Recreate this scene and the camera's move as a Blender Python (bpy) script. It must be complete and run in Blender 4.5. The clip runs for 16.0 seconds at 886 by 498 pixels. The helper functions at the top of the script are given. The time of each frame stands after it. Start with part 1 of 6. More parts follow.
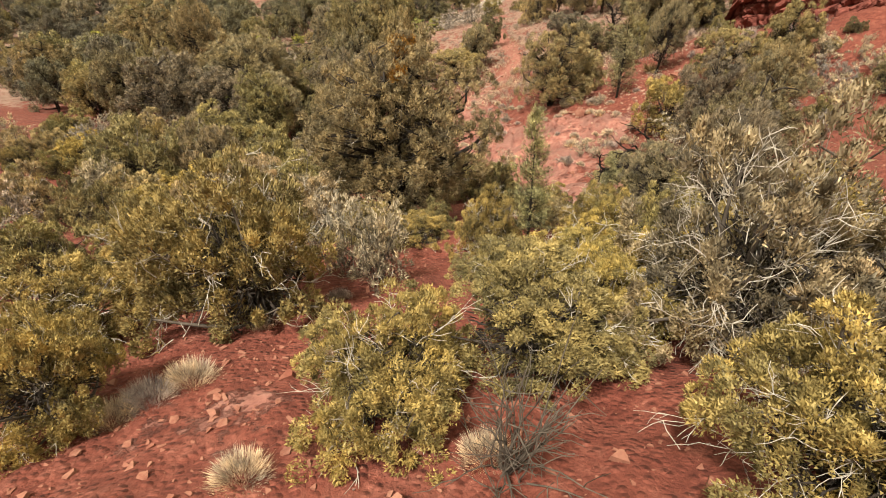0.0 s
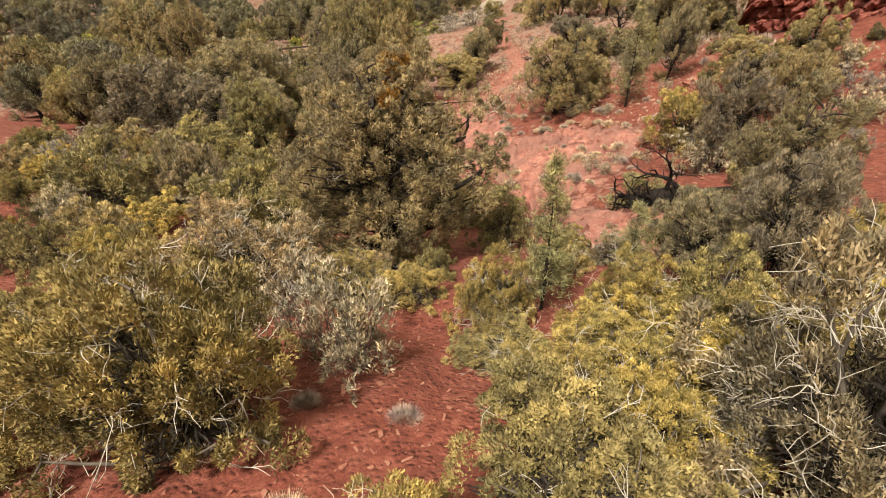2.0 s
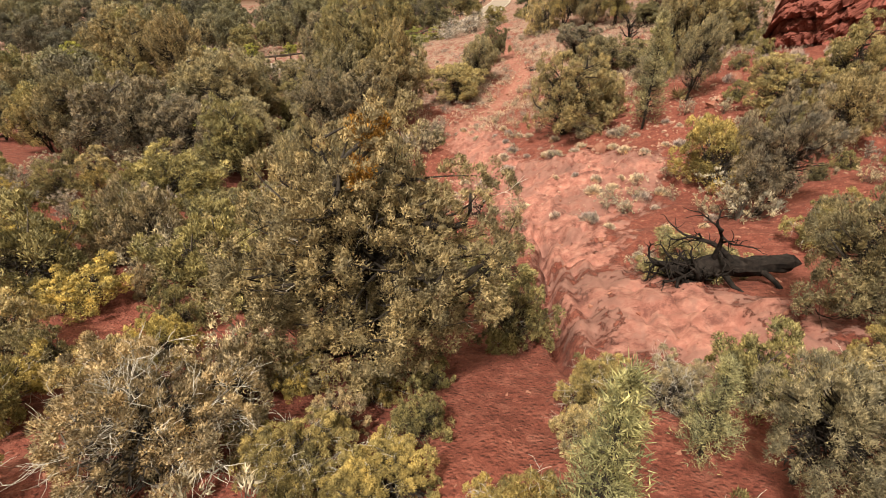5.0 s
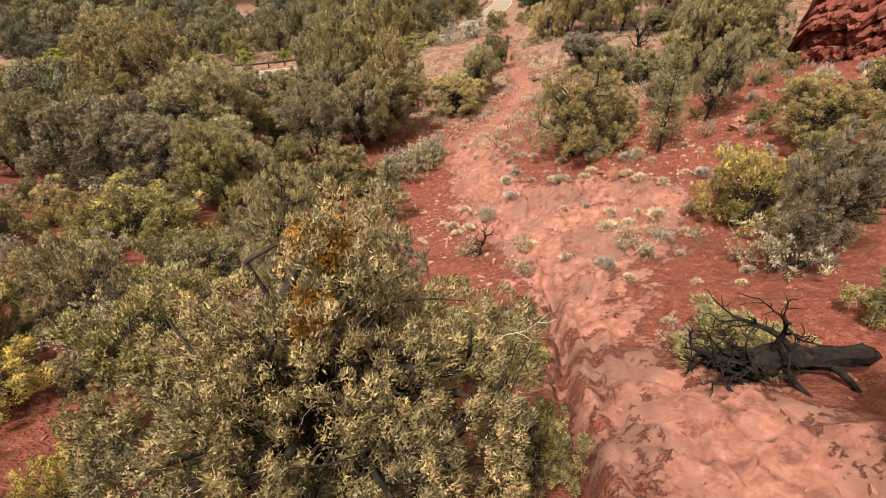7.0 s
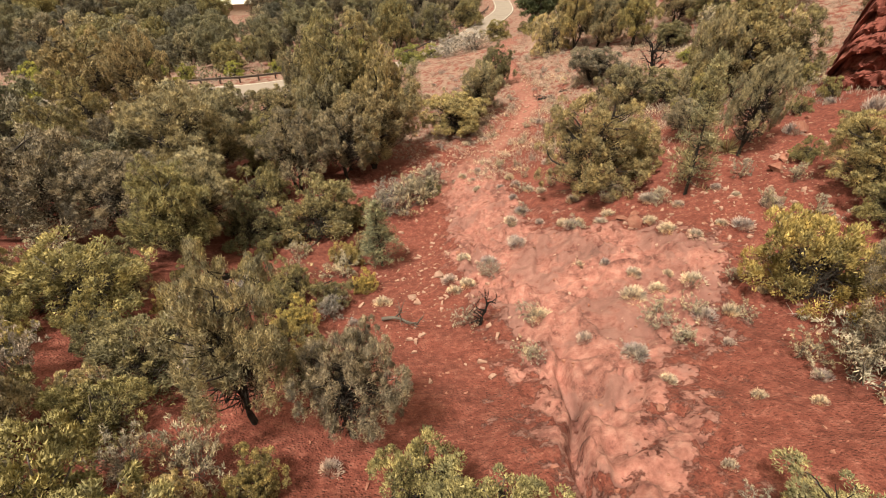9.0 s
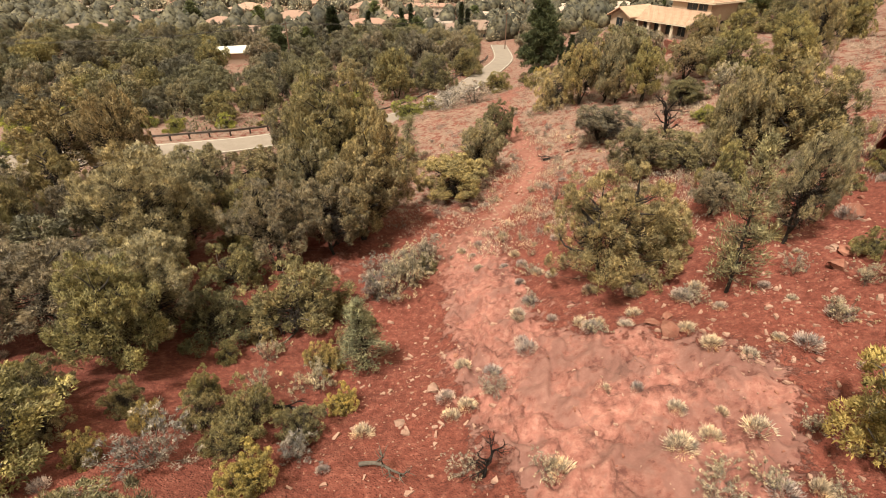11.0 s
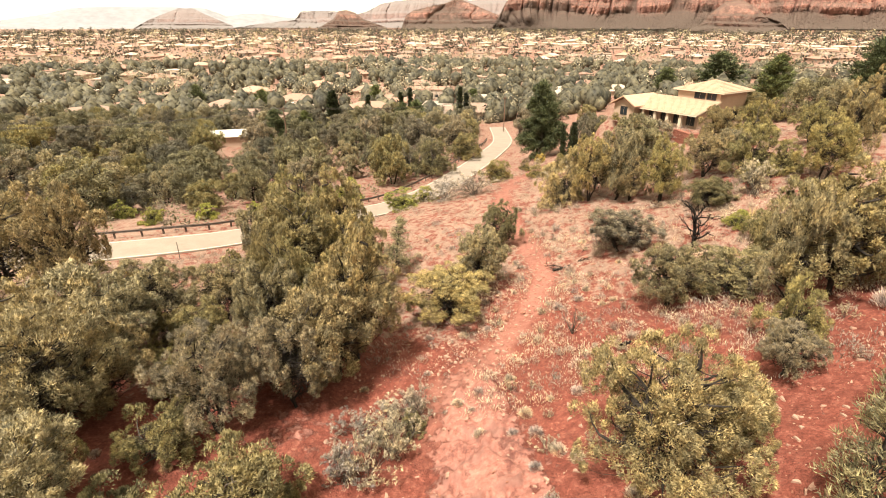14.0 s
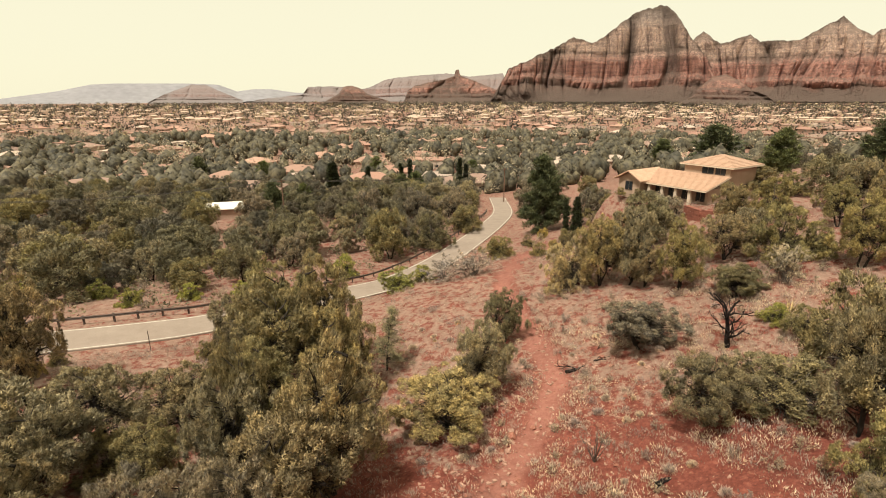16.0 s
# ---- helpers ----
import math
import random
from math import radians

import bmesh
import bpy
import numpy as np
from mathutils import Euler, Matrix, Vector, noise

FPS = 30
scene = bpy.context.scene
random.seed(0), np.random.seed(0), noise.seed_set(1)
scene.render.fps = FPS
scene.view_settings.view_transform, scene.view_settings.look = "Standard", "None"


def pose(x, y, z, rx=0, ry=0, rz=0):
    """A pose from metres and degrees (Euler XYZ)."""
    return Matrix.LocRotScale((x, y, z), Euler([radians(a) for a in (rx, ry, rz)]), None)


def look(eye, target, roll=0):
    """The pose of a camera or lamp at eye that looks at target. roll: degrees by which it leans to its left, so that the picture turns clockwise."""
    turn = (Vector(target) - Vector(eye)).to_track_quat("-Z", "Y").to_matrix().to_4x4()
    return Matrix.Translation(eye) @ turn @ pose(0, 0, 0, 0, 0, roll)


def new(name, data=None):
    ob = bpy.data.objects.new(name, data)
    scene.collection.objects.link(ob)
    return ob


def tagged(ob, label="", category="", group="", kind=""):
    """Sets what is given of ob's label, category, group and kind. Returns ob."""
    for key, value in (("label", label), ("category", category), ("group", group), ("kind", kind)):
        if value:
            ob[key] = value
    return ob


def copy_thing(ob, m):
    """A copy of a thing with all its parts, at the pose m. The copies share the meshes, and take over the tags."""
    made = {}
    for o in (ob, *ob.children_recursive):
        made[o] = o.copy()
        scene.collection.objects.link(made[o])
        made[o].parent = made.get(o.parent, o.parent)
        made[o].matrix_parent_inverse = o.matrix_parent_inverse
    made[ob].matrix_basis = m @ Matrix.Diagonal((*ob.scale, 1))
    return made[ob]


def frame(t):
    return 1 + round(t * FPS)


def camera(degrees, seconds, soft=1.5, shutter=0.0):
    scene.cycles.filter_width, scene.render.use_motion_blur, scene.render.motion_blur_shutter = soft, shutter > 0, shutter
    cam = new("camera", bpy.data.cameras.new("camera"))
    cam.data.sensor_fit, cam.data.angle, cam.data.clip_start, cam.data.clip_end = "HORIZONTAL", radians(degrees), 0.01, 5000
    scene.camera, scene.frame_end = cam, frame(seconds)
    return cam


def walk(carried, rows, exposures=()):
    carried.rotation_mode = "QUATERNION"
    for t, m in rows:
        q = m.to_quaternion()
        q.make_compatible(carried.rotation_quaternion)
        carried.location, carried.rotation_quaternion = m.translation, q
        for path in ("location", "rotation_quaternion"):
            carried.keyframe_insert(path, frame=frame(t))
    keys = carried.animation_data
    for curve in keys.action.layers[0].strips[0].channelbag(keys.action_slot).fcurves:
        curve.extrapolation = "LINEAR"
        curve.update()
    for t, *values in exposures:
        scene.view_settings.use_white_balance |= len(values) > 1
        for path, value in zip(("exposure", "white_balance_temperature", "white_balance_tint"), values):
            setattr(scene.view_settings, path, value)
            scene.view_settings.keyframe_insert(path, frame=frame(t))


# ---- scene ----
cam = camera(81.8, 16.0, soft=1.0)
EXPOSURES = [(0, 0.76), (8, 0.74), (10.5, 0.66), (12, 0.92), (13, 1.24), (14.7, 1.2), (15.5, 0.82), (16, 0.46)]
METRES, EYE, TILT, LEAN, TURN = 30.0, 17.0, -36.5, 0.0, 0.0
ROWS = [
    (0.0, 0.0, 0.0, 0.0, -0.0, 0.0, 0.0),
    (0.5, -0.0004, 0.0133, 0.0078, -0.0, -0.01, -0.02),
    (1.0, -0.0004, 0.0278, 0.0168, 0.02, 0.0, -0.05),
    (1.5, 0.0009, 0.0428, 0.0266, 0.03, 0.01, -0.07),
    (2.0, 0.0018, 0.0581, 0.0371, 0.05, 0.02, -0.06),
    (2.5, 0.0025, 0.074, 0.0476, 0.05, 0.05, -0.09),
    (3.0, 0.0033, 0.0903, 0.0583, 0.08, 0.07, -0.1),
    (3.5, 0.0045, 0.107, 0.07, 0.09, 0.07, -0.1),
    (4.0, 0.0049, 0.1242, 0.0818, 0.09, 0.1, -0.1),
    (6.5, 0.0082, 0.223, 0.1544, 0.11, 0.11, -0.1),
    (7.0, 0.0099, 0.2473, 0.171, 0.11, 0.15, -0.13),
    (7.5, 0.0115, 0.2743, 0.1895, 0.13, 0.18, -0.12),
    (8.0, 0.0137, 0.3046, 0.2107, 0.16, 0.21, -0.16),
    (8.5, 0.0159, 0.3366, 0.233, 0.17, 0.21, -0.17),
    (11.0, 0.0243, 0.4976, 0.3519, 0.19, 4.76, -0.23),
    (11.5, 0.0259, 0.5282, 0.3762, 0.17, 5.96, -0.27),
    (12.0, 0.0279, 0.5581, 0.4007, 0.17, 7.15, -0.29),
    (12.5, 0.0289, 0.5885, 0.4243, 0.17, 8.36, -0.3),
    (13.0, 0.0315, 0.6189, 0.4494, 0.2, 9.63, -0.28),
    (13.5, 0.0348, 0.6519, 0.4741, 0.21, 10.97, -0.26),
    (14.0, 0.0384, 0.6841, 0.4993, 0.25, 12.6, -0.2),
    (14.5, 0.0409, 0.7139, 0.5237, 0.26, 14.26, -0.19),
    (15.0, 0.045, 0.7431, 0.5479, 0.31, 15.98, -0.17),
    (15.5, 0.0477, 0.7723, 0.5716, 0.36, 17.81, -0.14),
    (16.0, 0.048, 0.8002, 0.5961, 0.39, 19.89, -0.1),
]
walk(cam, [(t, pose(0, 0, EYE, TILT, LEAN, TURN) @ pose(METRES * x, METRES * y, METRES * z, 90 + pitch, roll, yaw)) for t, x, y, z, yaw, pitch, roll in ROWS], exposures=EXPOSURES)

# ---------------------------------------------------------------- light
world = bpy.data.worlds.new("overcast")
scene.world = world
world.use_nodes = True
wn, wl = world.node_tree.nodes, world.node_tree.links
wn.clear()
w_out, w_bg = wn.new("ShaderNodeOutputWorld"), wn.new("ShaderNodeBackground")
w_sky, w_mix, w_gain = wn.new("ShaderNodeTexSky"), wn.new("ShaderNodeMixRGB"), wn.new("ShaderNodeMixRGB")
w_sky.sky_type, w_sky.sun_disc = "NISHITA", False
SUN_HEIGHT, SUN_TURN = radians(62), radians(-145)
w_sky.sun_elevation, w_sky.sun_rotation = SUN_HEIGHT, SUN_TURN
w_gain.blend_type, w_gain.inputs[0].default_value = "MULTIPLY", 1.0
w_gain.inputs[2].default_value = (0.1, 0.1, 0.1, 1)
w_mix.inputs[0].default_value = 0.92
w_mix.inputs[2].default_value = (1.06, 1.0, 0.72, 1)
wl.new(w_sky.outputs[0], w_gain.inputs[1])
wl.new(w_gain.outputs[0], w_mix.inputs[1])
# a thinly veiled sky, a little brighter overhead than at the horizon
w_tc, w_sep, w_map = wn.new("ShaderNodeTexCoord"), wn.new("ShaderNodeSeparateXYZ"), wn.new("ShaderNodeMapRange")
w_map.inputs["From Min"].default_value, w_map.inputs["From Max"].default_value = 0.1, 1.0
w_map.inputs["To Min"].default_value, w_map.inputs["To Max"].default_value = 0.7, 0.68
wl.new(w_tc.outputs["Generated"], w_sep.inputs[0])
wl.new(w_sep.outputs["Z"], w_map.inputs["Value"])
wl.new(w_map.outputs[0], w_bg.inputs[1])
wl.new(w_mix.outputs[0], w_bg.inputs[0])
wl.new(w_bg.outputs[0], w_out.inputs[0])

sun = new("sun", bpy.data.lights.new("sun", "SUN"))
sun.data.energy, sun.data.angle, sun.data.color = 5.0, radians(10), (1.0, 0.93, 0.8)
sun_way = Vector((math.sin(SUN_TURN) * math.cos(SUN_HEIGHT), math.cos(SUN_TURN) * math.cos(SUN_HEIGHT), math.sin(SUN_HEIGHT)))
sun.matrix_basis = look(sun_way * 100, (0, 0, 0))


# ---------------------------------------------------------------- materials
def material(name, rough=0.9):
    m = bpy.data.materials.new(name)
    m.use_nodes = True
    nodes, links = m.node_tree.nodes, m.node_tree.links
    bsdf = nodes["Principled BSDF"]
    bsdf.inputs["Roughness"].default_value = rough
    bsdf.inputs["Specular IOR Level"].default_value = 0.25
    return m, nodes, links, bsdf


def noise_node(nodes, links, scale, detail=4, coords="Object", rough=0.6):
    tc, n = nodes.new("ShaderNodeTexCoord"), nodes.new("ShaderNodeTexNoise")
    n.inputs["Scale"].default_value, n.inputs["Detail"].default_value, n.inputs["Roughness"].default_value = scale, detail, rough
    links.new(tc.outputs[coords], n.inputs["Vector"])
    return n.outputs["Fac"]


def ramp_node(nodes, links, fac, stops):
    r = nodes.new("ShaderNodeValToRGB")
    while len(r.color_ramp.elements) < len(stops):
        r.color_ramp.elements.new(0.5)
    for e, (p, c) in zip(r.color_ramp.elements, stops):
        e.position, e.color = p, (*c, 1) if len(c) == 3 else c
    links.new(fac, r.inputs[0])
    return r.outputs[0]


def mixed(nodes, links, fac, a, b, blend="MIX"):
    m = nodes.new("ShaderNodeMixRGB")
    m.blend_type = blend
    for slot, v in zip(m.inputs, (fac, a, b)):
        if isinstance(v, (int, float)):
            slot.default_value = v
        elif isinstance(v, tuple):
            slot.default_value = (*v, 1)
        else:
            links.new(v, slot)
    return m.outputs[0]


def bump(nodes, links, bsdf, height, strength, distance):
    b = nodes.new("ShaderNodeBump")
    b.inputs["Strength"].default_value, b.inputs["Distance"].default_value = strength, distance
    links.new(height, b.inputs["Height"])
    links.new(b.outputs[0], bsdf.inputs["Normal"])


def leaf_material(name, dark, mid, light, clear=0.12, grove=1.6, spray=6.0):
    """Foliage: each leaf has its own tone, each plant its own cast, patches are paler."""
    m, nodes, links, bsdf = material(name, 0.65)
    geo, info = nodes.new("ShaderNodeNewGeometry"), nodes.new("ShaderNodeObjectInfo")
    col = ramp_node(nodes, links, geo.outputs["Random Per Island"], [(0.0, dark), (0.5, mid), (1.0, light)])
    patch = ramp_node(nodes, links, noise_node(nodes, links, grove, 2), [(0.35, (0.62, 0.66, 0.72)), (0.65, (1.22, 1.18, 1.05))])
    col = mixed(nodes, links, 1.0, col, patch, "MULTIPLY")
    # random spray tone; its dark end stands in for shade between clumps
    small = ramp_node(nodes, links, noise_node(nodes, links, spray, 2), [(0.4, (0.5, 0.5, 0.5)), (0.5, (0.98, 0.98, 0.96)), (0.62, (1.26, 1.26, 1.22))])
    col = mixed(nodes, links, 1.0, col, small, "MULTIPLY")
    cast = ramp_node(nodes, links, info.outputs["Random"], [(0.0, (0.7, 0.74, 0.82)), (0.3, (0.95, 0.92, 0.95)), (0.6, (1.0, 1.03, 0.95)), (1.0, (1.2, 1.18, 0.98))])
    col = mixed(nodes, links, 1.0, col, cast, "MULTIPLY")
    links.new(col, bsdf.inputs["Base Color"])
    out = nodes["Material Output"]
    trans, mix = nodes.new("ShaderNodeBsdfTranslucent"), nodes.new("ShaderNodeMixShader")
    links.new(col, trans.inputs["Color"])
    mix.inputs[0].default_value = clear
    links.new(bsdf.outputs[0], mix.inputs[1])
    links.new(trans.outputs[0], mix.inputs[2])
    links.new(mix.outputs[0], out.inputs["Surface"])
    return m


def bark_material(name, a, b, scale=9.0):
    m, nodes, links, bsdf = material(name, 0.95)
    n = noise_node(nodes, links, scale, 6)
    links.new(ramp_node(nodes, links, n, [(0.3, a), (0.7, b)]), bsdf.inputs["Base Color"])
    bump(nodes, links, bsdf, n, 0.6, 0.02)
    return m


def plain_material(name, a, b, scale=3.0, rough=0.85, relief=0.2, fine=40.0):
    m, nodes, links, bsdf = material(name, rough)
    info = nodes.new("ShaderNodeObjectInfo")
    col = ramp_node(nodes, links, noise_node(nodes, links, scale, 5), [(0.3, a), (0.7, b)])
    grain = ramp_node(nodes, links, noise_node(nodes, links, fine, 3), [(0.3, (0.86, 0.86, 0.86)), (0.7, (1.1, 1.1, 1.1))])
    col = mixed(nodes, links, 1.0, col, grain, "MULTIPLY")
    cast = ramp_node(nodes, links, info.outputs["Random"], [(0.0, (0.84, 0.84, 0.85)), (1.0, (1.14, 1.12, 1.1))])
    col = mixed(nodes, links, 1.0, col, cast, "MULTIPLY")
    links.new(col, bsdf.inputs["Base Color"])
    bump(nodes, links, bsdf, noise_node(nodes, links, fine, 4), relief, 0.02)
    return m


LEAF_MANZANITA = leaf_material("manzanita_leaf", (0.26, 0.187, 0.065), (0.35, 0.256, 0.093), (0.435, 0.325, 0.13), 0.08)
LEAF_SILVER = leaf_material("silverbush_leaf", (0.26, 0.187, 0.1), (0.38, 0.28, 0.155), (0.5, 0.385, 0.24), 0.08)
LEAF_OAK = leaf_material("oak_leaf", (0.15, 0.12, 0.056), (0.235, 0.187, 0.087), (0.34, 0.272, 0.135), 0.06)
LEAF_JUNIPER = leaf_material("juniper_spray", (0.17, 0.126, 0.062), (0.28, 0.21, 0.102), (0.41, 0.31, 0.165), 0.06)
LEAF_PINYON = leaf_material("pinyon_needle", (0.15, 0.12, 0.08), (0.24, 0.19, 0.124), (0.35, 0.28, 0.19), 0.06)
LEAF_GREEN = leaf_material("green_shrub_leaf", (0.2, 0.19, 0.05), (0.29, 0.27, 0.07), (0.38, 0.35, 0.1), 0.08)
LEAF_WOODLAND = leaf_material("woodland_spray", (0.105, 0.09, 0.06), (0.16, 0.136, 0.09), (0.23, 0.195, 0.132), 0.06, 0.9)
LEAF_SAPLING = leaf_material("sapling_needle", (0.151, 0.142, 0.0756), (0.282, 0.247, 0.131), (0.422, 0.372, 0.202))
LEAF_PINE = leaf_material("pine_needle", (0.051, 0.0582, 0.0233), (0.102, 0.109, 0.0437), (0.174, 0.182, 0.0801))
LEAF_CYPRESS = leaf_material("cypress_spray", (0.0168, 0.0219, 0.0118), (0.0294, 0.0353, 0.0168), (0.0504, 0.0546, 0.0252))
LEAF_BRUSH = leaf_material("brush_leaf", (0.222, 0.178, 0.128), (0.398, 0.317, 0.246), (0.575, 0.462, 0.373))
LEAF_TUFT = leaf_material("dry_grass", (0.42, 0.31, 0.25), (0.57, 0.435, 0.36), (0.68, 0.54, 0.46), 0.15)
LEAF_DRY = leaf_material("grey_dry_scrub", (0.27, 0.21, 0.165), (0.38, 0.3, 0.24), (0.48, 0.39, 0.32), 0.1, 0.5)
LEAF_RUST = leaf_material("rusty_growth", (0.218, 0.0952, 0.0163), (0.354, 0.163, 0.0272), (0.49, 0.245, 0.0408))
LEAF_FAR = leaf_material("far_foliage", (0.066, 0.055, 0.038), (0.088, 0.074, 0.052), (0.12, 0.101, 0.072), 0.06, 0.12, 0.6)
LEAF_BARE = leaf_material("far_bare_twigs", (0.25, 0.2, 0.15), (0.33, 0.27, 0.205), (0.41, 0.34, 0.265), 0.1, 0.09, 0.6)
# dark trunk bark, also on the blades that darken crown insides like shade
BARK_AND_SHADE = bark_material("bark_and_crown_shade", (0.0126, 0.0098, 0.0077), (0.042, 0.0315, 0.0245))
BARK_GREY = bark_material("grey_bark", (0.063, 0.049, 0.0385), (0.14, 0.115, 0.091))
BARK_PALE = bark_material("bleached_twig", (0.375, 0.323, 0.27), (0.555, 0.503, 0.435))
BARK_BURNT = bark_material("charred_wood", (0.005, 0.0042, 0.004), (0.028, 0.021, 0.018))
BARK_BURNT.node_tree.nodes["Principled BSDF"].inputs["Specular IOR Level"].default_value = 0.08
STONE = plain_material("red_stone", (0.18, 0.0598, 0.0389), (0.275, 0.132, 0.0898), 2.5, 0.9, 0.4, 25)
STONE_PALE = plain_material("pale_sandstone", (0.22, 0.118, 0.084), (0.33, 0.208, 0.155), 2.5, 0.9, 0.4, 25)


def ground_material():
    m, nodes, links, bsdf = material("red_earth", 0.95)
    rock, trail, litter = (nodes.new("ShaderNodeAttribute") for _ in range(3))
    rock.attribute_name, trail.attribute_name, litter.attribute_name = "rock", "trail", "litter"
    n1, n2, n3 = noise_node(nodes, links, 0.35, 6), noise_node(nodes, links, 3.0, 8, rough=0.7), noise_node(nodes, links, 28.0, 5)
    earth = ramp_node(nodes, links, n2, [(0.3, (0.095, 0.024, 0.0155)), (0.5, (0.155, 0.0435, 0.029)), (0.72, (0.22, 0.079, 0.056))])
    grit = ramp_node(nodes, links, n3, [(0.34, (0.86, 0.85, 0.85)), (0.5, (1, 1, 1)), (0.68, (1.16, 1.2, 1.2))])
    earth = mixed(nodes, links, 1.0, earth, grit, "MULTIPLY")
    pale = ramp_node(nodes, links, n2, [(0.28, (0.17, 0.06, 0.046)), (0.5, (0.265, 0.112, 0.086)), (0.75, (0.36, 0.19, 0.15))])
    stain = ramp_node(nodes, links, noise_node(nodes, links, 1.1, 7, rough=0.75), [(0.38, (0.5, 0.47, 0.48)), (0.48, (0.92, 0.92, 0.92)), (0.62, (1.14, 1.13, 1.13))])
    pale = mixed(nodes, links, 1.0, pale, stain, "MULTIPLY")
    tc, warp, vor = nodes.new("ShaderNodeTexCoord"), nodes.new("ShaderNodeMapping"), nodes.new("ShaderNodeTexVoronoi")
    warp.inputs["Scale"].default_value = (0.8, 0.22, 0.5)
    shift = nodes.new("ShaderNodeTexNoise")
    shift.inputs["Scale"].default_value, shift.inputs["Detail"].default_value = 0.9, 5
    links.new(tc.outputs["Object"], shift.inputs["Vector"])
    blend = nodes.new("ShaderNodeMixRGB")
    blend.blend_type, blend.inputs[0].default_value = "ADD", 2.6
    links.new(tc.outputs["Object"], blend.inputs[1])
    links.new(shift.outputs["Color"], blend.inputs[2])
    links.new(blend.outputs[0], warp.inputs["Vector"])
    vor.feature = "DISTANCE_TO_EDGE"
    vor.inputs["Scale"].default_value = 0.6
    links.new(warp.outputs[0], vor.inputs["Vector"])
    crack = ramp_node(nodes, links, vor.outputs["Distance"], [(0.0, (0.5, 0.46, 0.46)), (0.012, (0.8, 0.78, 0.78)), (0.022, (1, 1, 1))])
    some = ramp_node(nodes, links, noise_node(nodes, links, 0.8, 3), [(0.5, (0, 0, 0)), (0.62, (1, 1, 1))])
    crack = mixed(nodes, links, some, (1.0, 1.0, 1.0), crack)
    pale = mixed(nodes, links, 1.0, pale, crack, "MULTIPLY")
    purple = ramp_node(nodes, links, noise_node(nodes, links, 0.55, 8, rough=0.68), [(0.5, (0, 0, 0)), (0.56, (0.6, 0.6, 0.6))])
    pale = mixed(nodes, links, purple, pale, (0.15, 0.08, 0.066))
    peb = nodes.new("ShaderNodeTexVoronoi")
    peb.inputs["Scale"].default_value = 11
    links.new(tc.outputs["Object"], peb.inputs["Vector"])
    bits = nodes.new("ShaderNodeSeparateColor")
    links.new(peb.outputs["Color"], bits.inputs[0])
    stones = ramp_node(nodes, links, bits.outputs[0], [(0.0, (0.8, 0.78, 0.78)), (0.6, (1, 1, 1)), (0.88, (1.03, 1.05, 1.05)), (1.0, (1.35, 1.5, 1.55))])
    earth = mixed(nodes, links, 1.0, earth, stones, "MULTIPLY")
    add = nodes.new("ShaderNodeMath")
    add.operation = "ADD"
    links.new(rock.outputs["Fac"], add.inputs[0])
    jag = nodes.new("ShaderNodeMath")
    jag.operation, jag.inputs[1].default_value = "SUBTRACT", 0.5
    links.new(noise_node(nodes, links, 1.3, 8, rough=0.72), jag.inputs[0])
    jag2 = nodes.new("ShaderNodeMath")
    jag2.operation, jag2.inputs[1].default_value = "MULTIPLY", 2.6
    links.new(jag.outputs[0], jag2.inputs[0])
    links.new(jag2.outputs[0], add.inputs[1])
    mask = ramp_node(nodes, links, add.outputs[0], [(0.46, (0, 0, 0)), (0.58, (1, 1, 1))])
    col = mixed(nodes, links, mask, earth, pale)
    path = ramp_node(nodes, links, n2, [(0.3, (0.22, 0.085, 0.062)), (0.7, (0.31, 0.15, 0.113))])
    col = mixed(nodes, links, trail.outputs["Fac"], col, path)
    straw = ramp_node(nodes, links, n2, [(0.3, (0.17, 0.1, 0.073)), (0.7, (0.3, 0.215, 0.165))])
    add2 = nodes.new("ShaderNodeMath")
    add2.operation = "ADD"
    links.new(litter.outputs["Fac"], add2.inputs[0])
    links.new(jag2.outputs[0], add2.inputs[1])
    mask2 = ramp_node(nodes, links, add2.outputs[0], [(0.5, (0, 0, 0)), (0.72, (0.85, 0.85, 0.85))])
    col = mixed(nodes, links, mask2, col, straw)
    wide = ramp_node(nodes, links, n1, [(0.3, (0.86, 0.84, 0.82)), (0.7, (1.12, 1.1, 1.08))])
    col = mixed(nodes, links, 1.0, col, wide, "MULTIPLY")
    links.new(col, bsdf.inputs["Base Color"])
    both = mixed(nodes, links, 0.5, n2, n3)
    pebbles = ramp_node(nodes, links, peb.outputs["Distance"], [(0.0, (1, 1, 1)), (0.5, (0, 0, 0))])
    rough_earth = mixed(nodes, links, 0.45, both, pebbles)
    slab_face = mixed(nodes, links, 0.6, n2, crack)
    bump(nodes, links, bsdf, mixed(nodes, links, mask, rough_earth, slab_face), 1.0, 0.08)
    return m


GROUND = ground_material()


def smooth(knots, v):
    """Monotone-free smooth interpolation through a few knots."""
    v = np.asarray(v, float)
    x, y = np.array(knots[0], float), np.array(knots[1], float)
    m = np.gradient(y, x)
    v = np.clip(v, x[0], x[-1])
    k = np.clip(np.searchsorted(x, v) - 1, 0, len(x) - 2)
    h = x[k + 1] - x[k]
    u = (v - x[k]) / h
    return ((1 + 2 * u) * (1 - u) ** 2 * y[k] + u * (1 - u) ** 2 * h * m[k] + u * u * (3 - 2 * u) * y[k + 1] + u * u * (u - 1) * h * m[k + 1])


def ramp(v, a, b):
    u = np.clip((np.asarray(v, float) - a) / (b - a), 0, 1)
    return u * u * (3 - 2 * u)


def softplus(v, w):
    return w * np.logaddexp(0, np.asarray(v, float) / w)


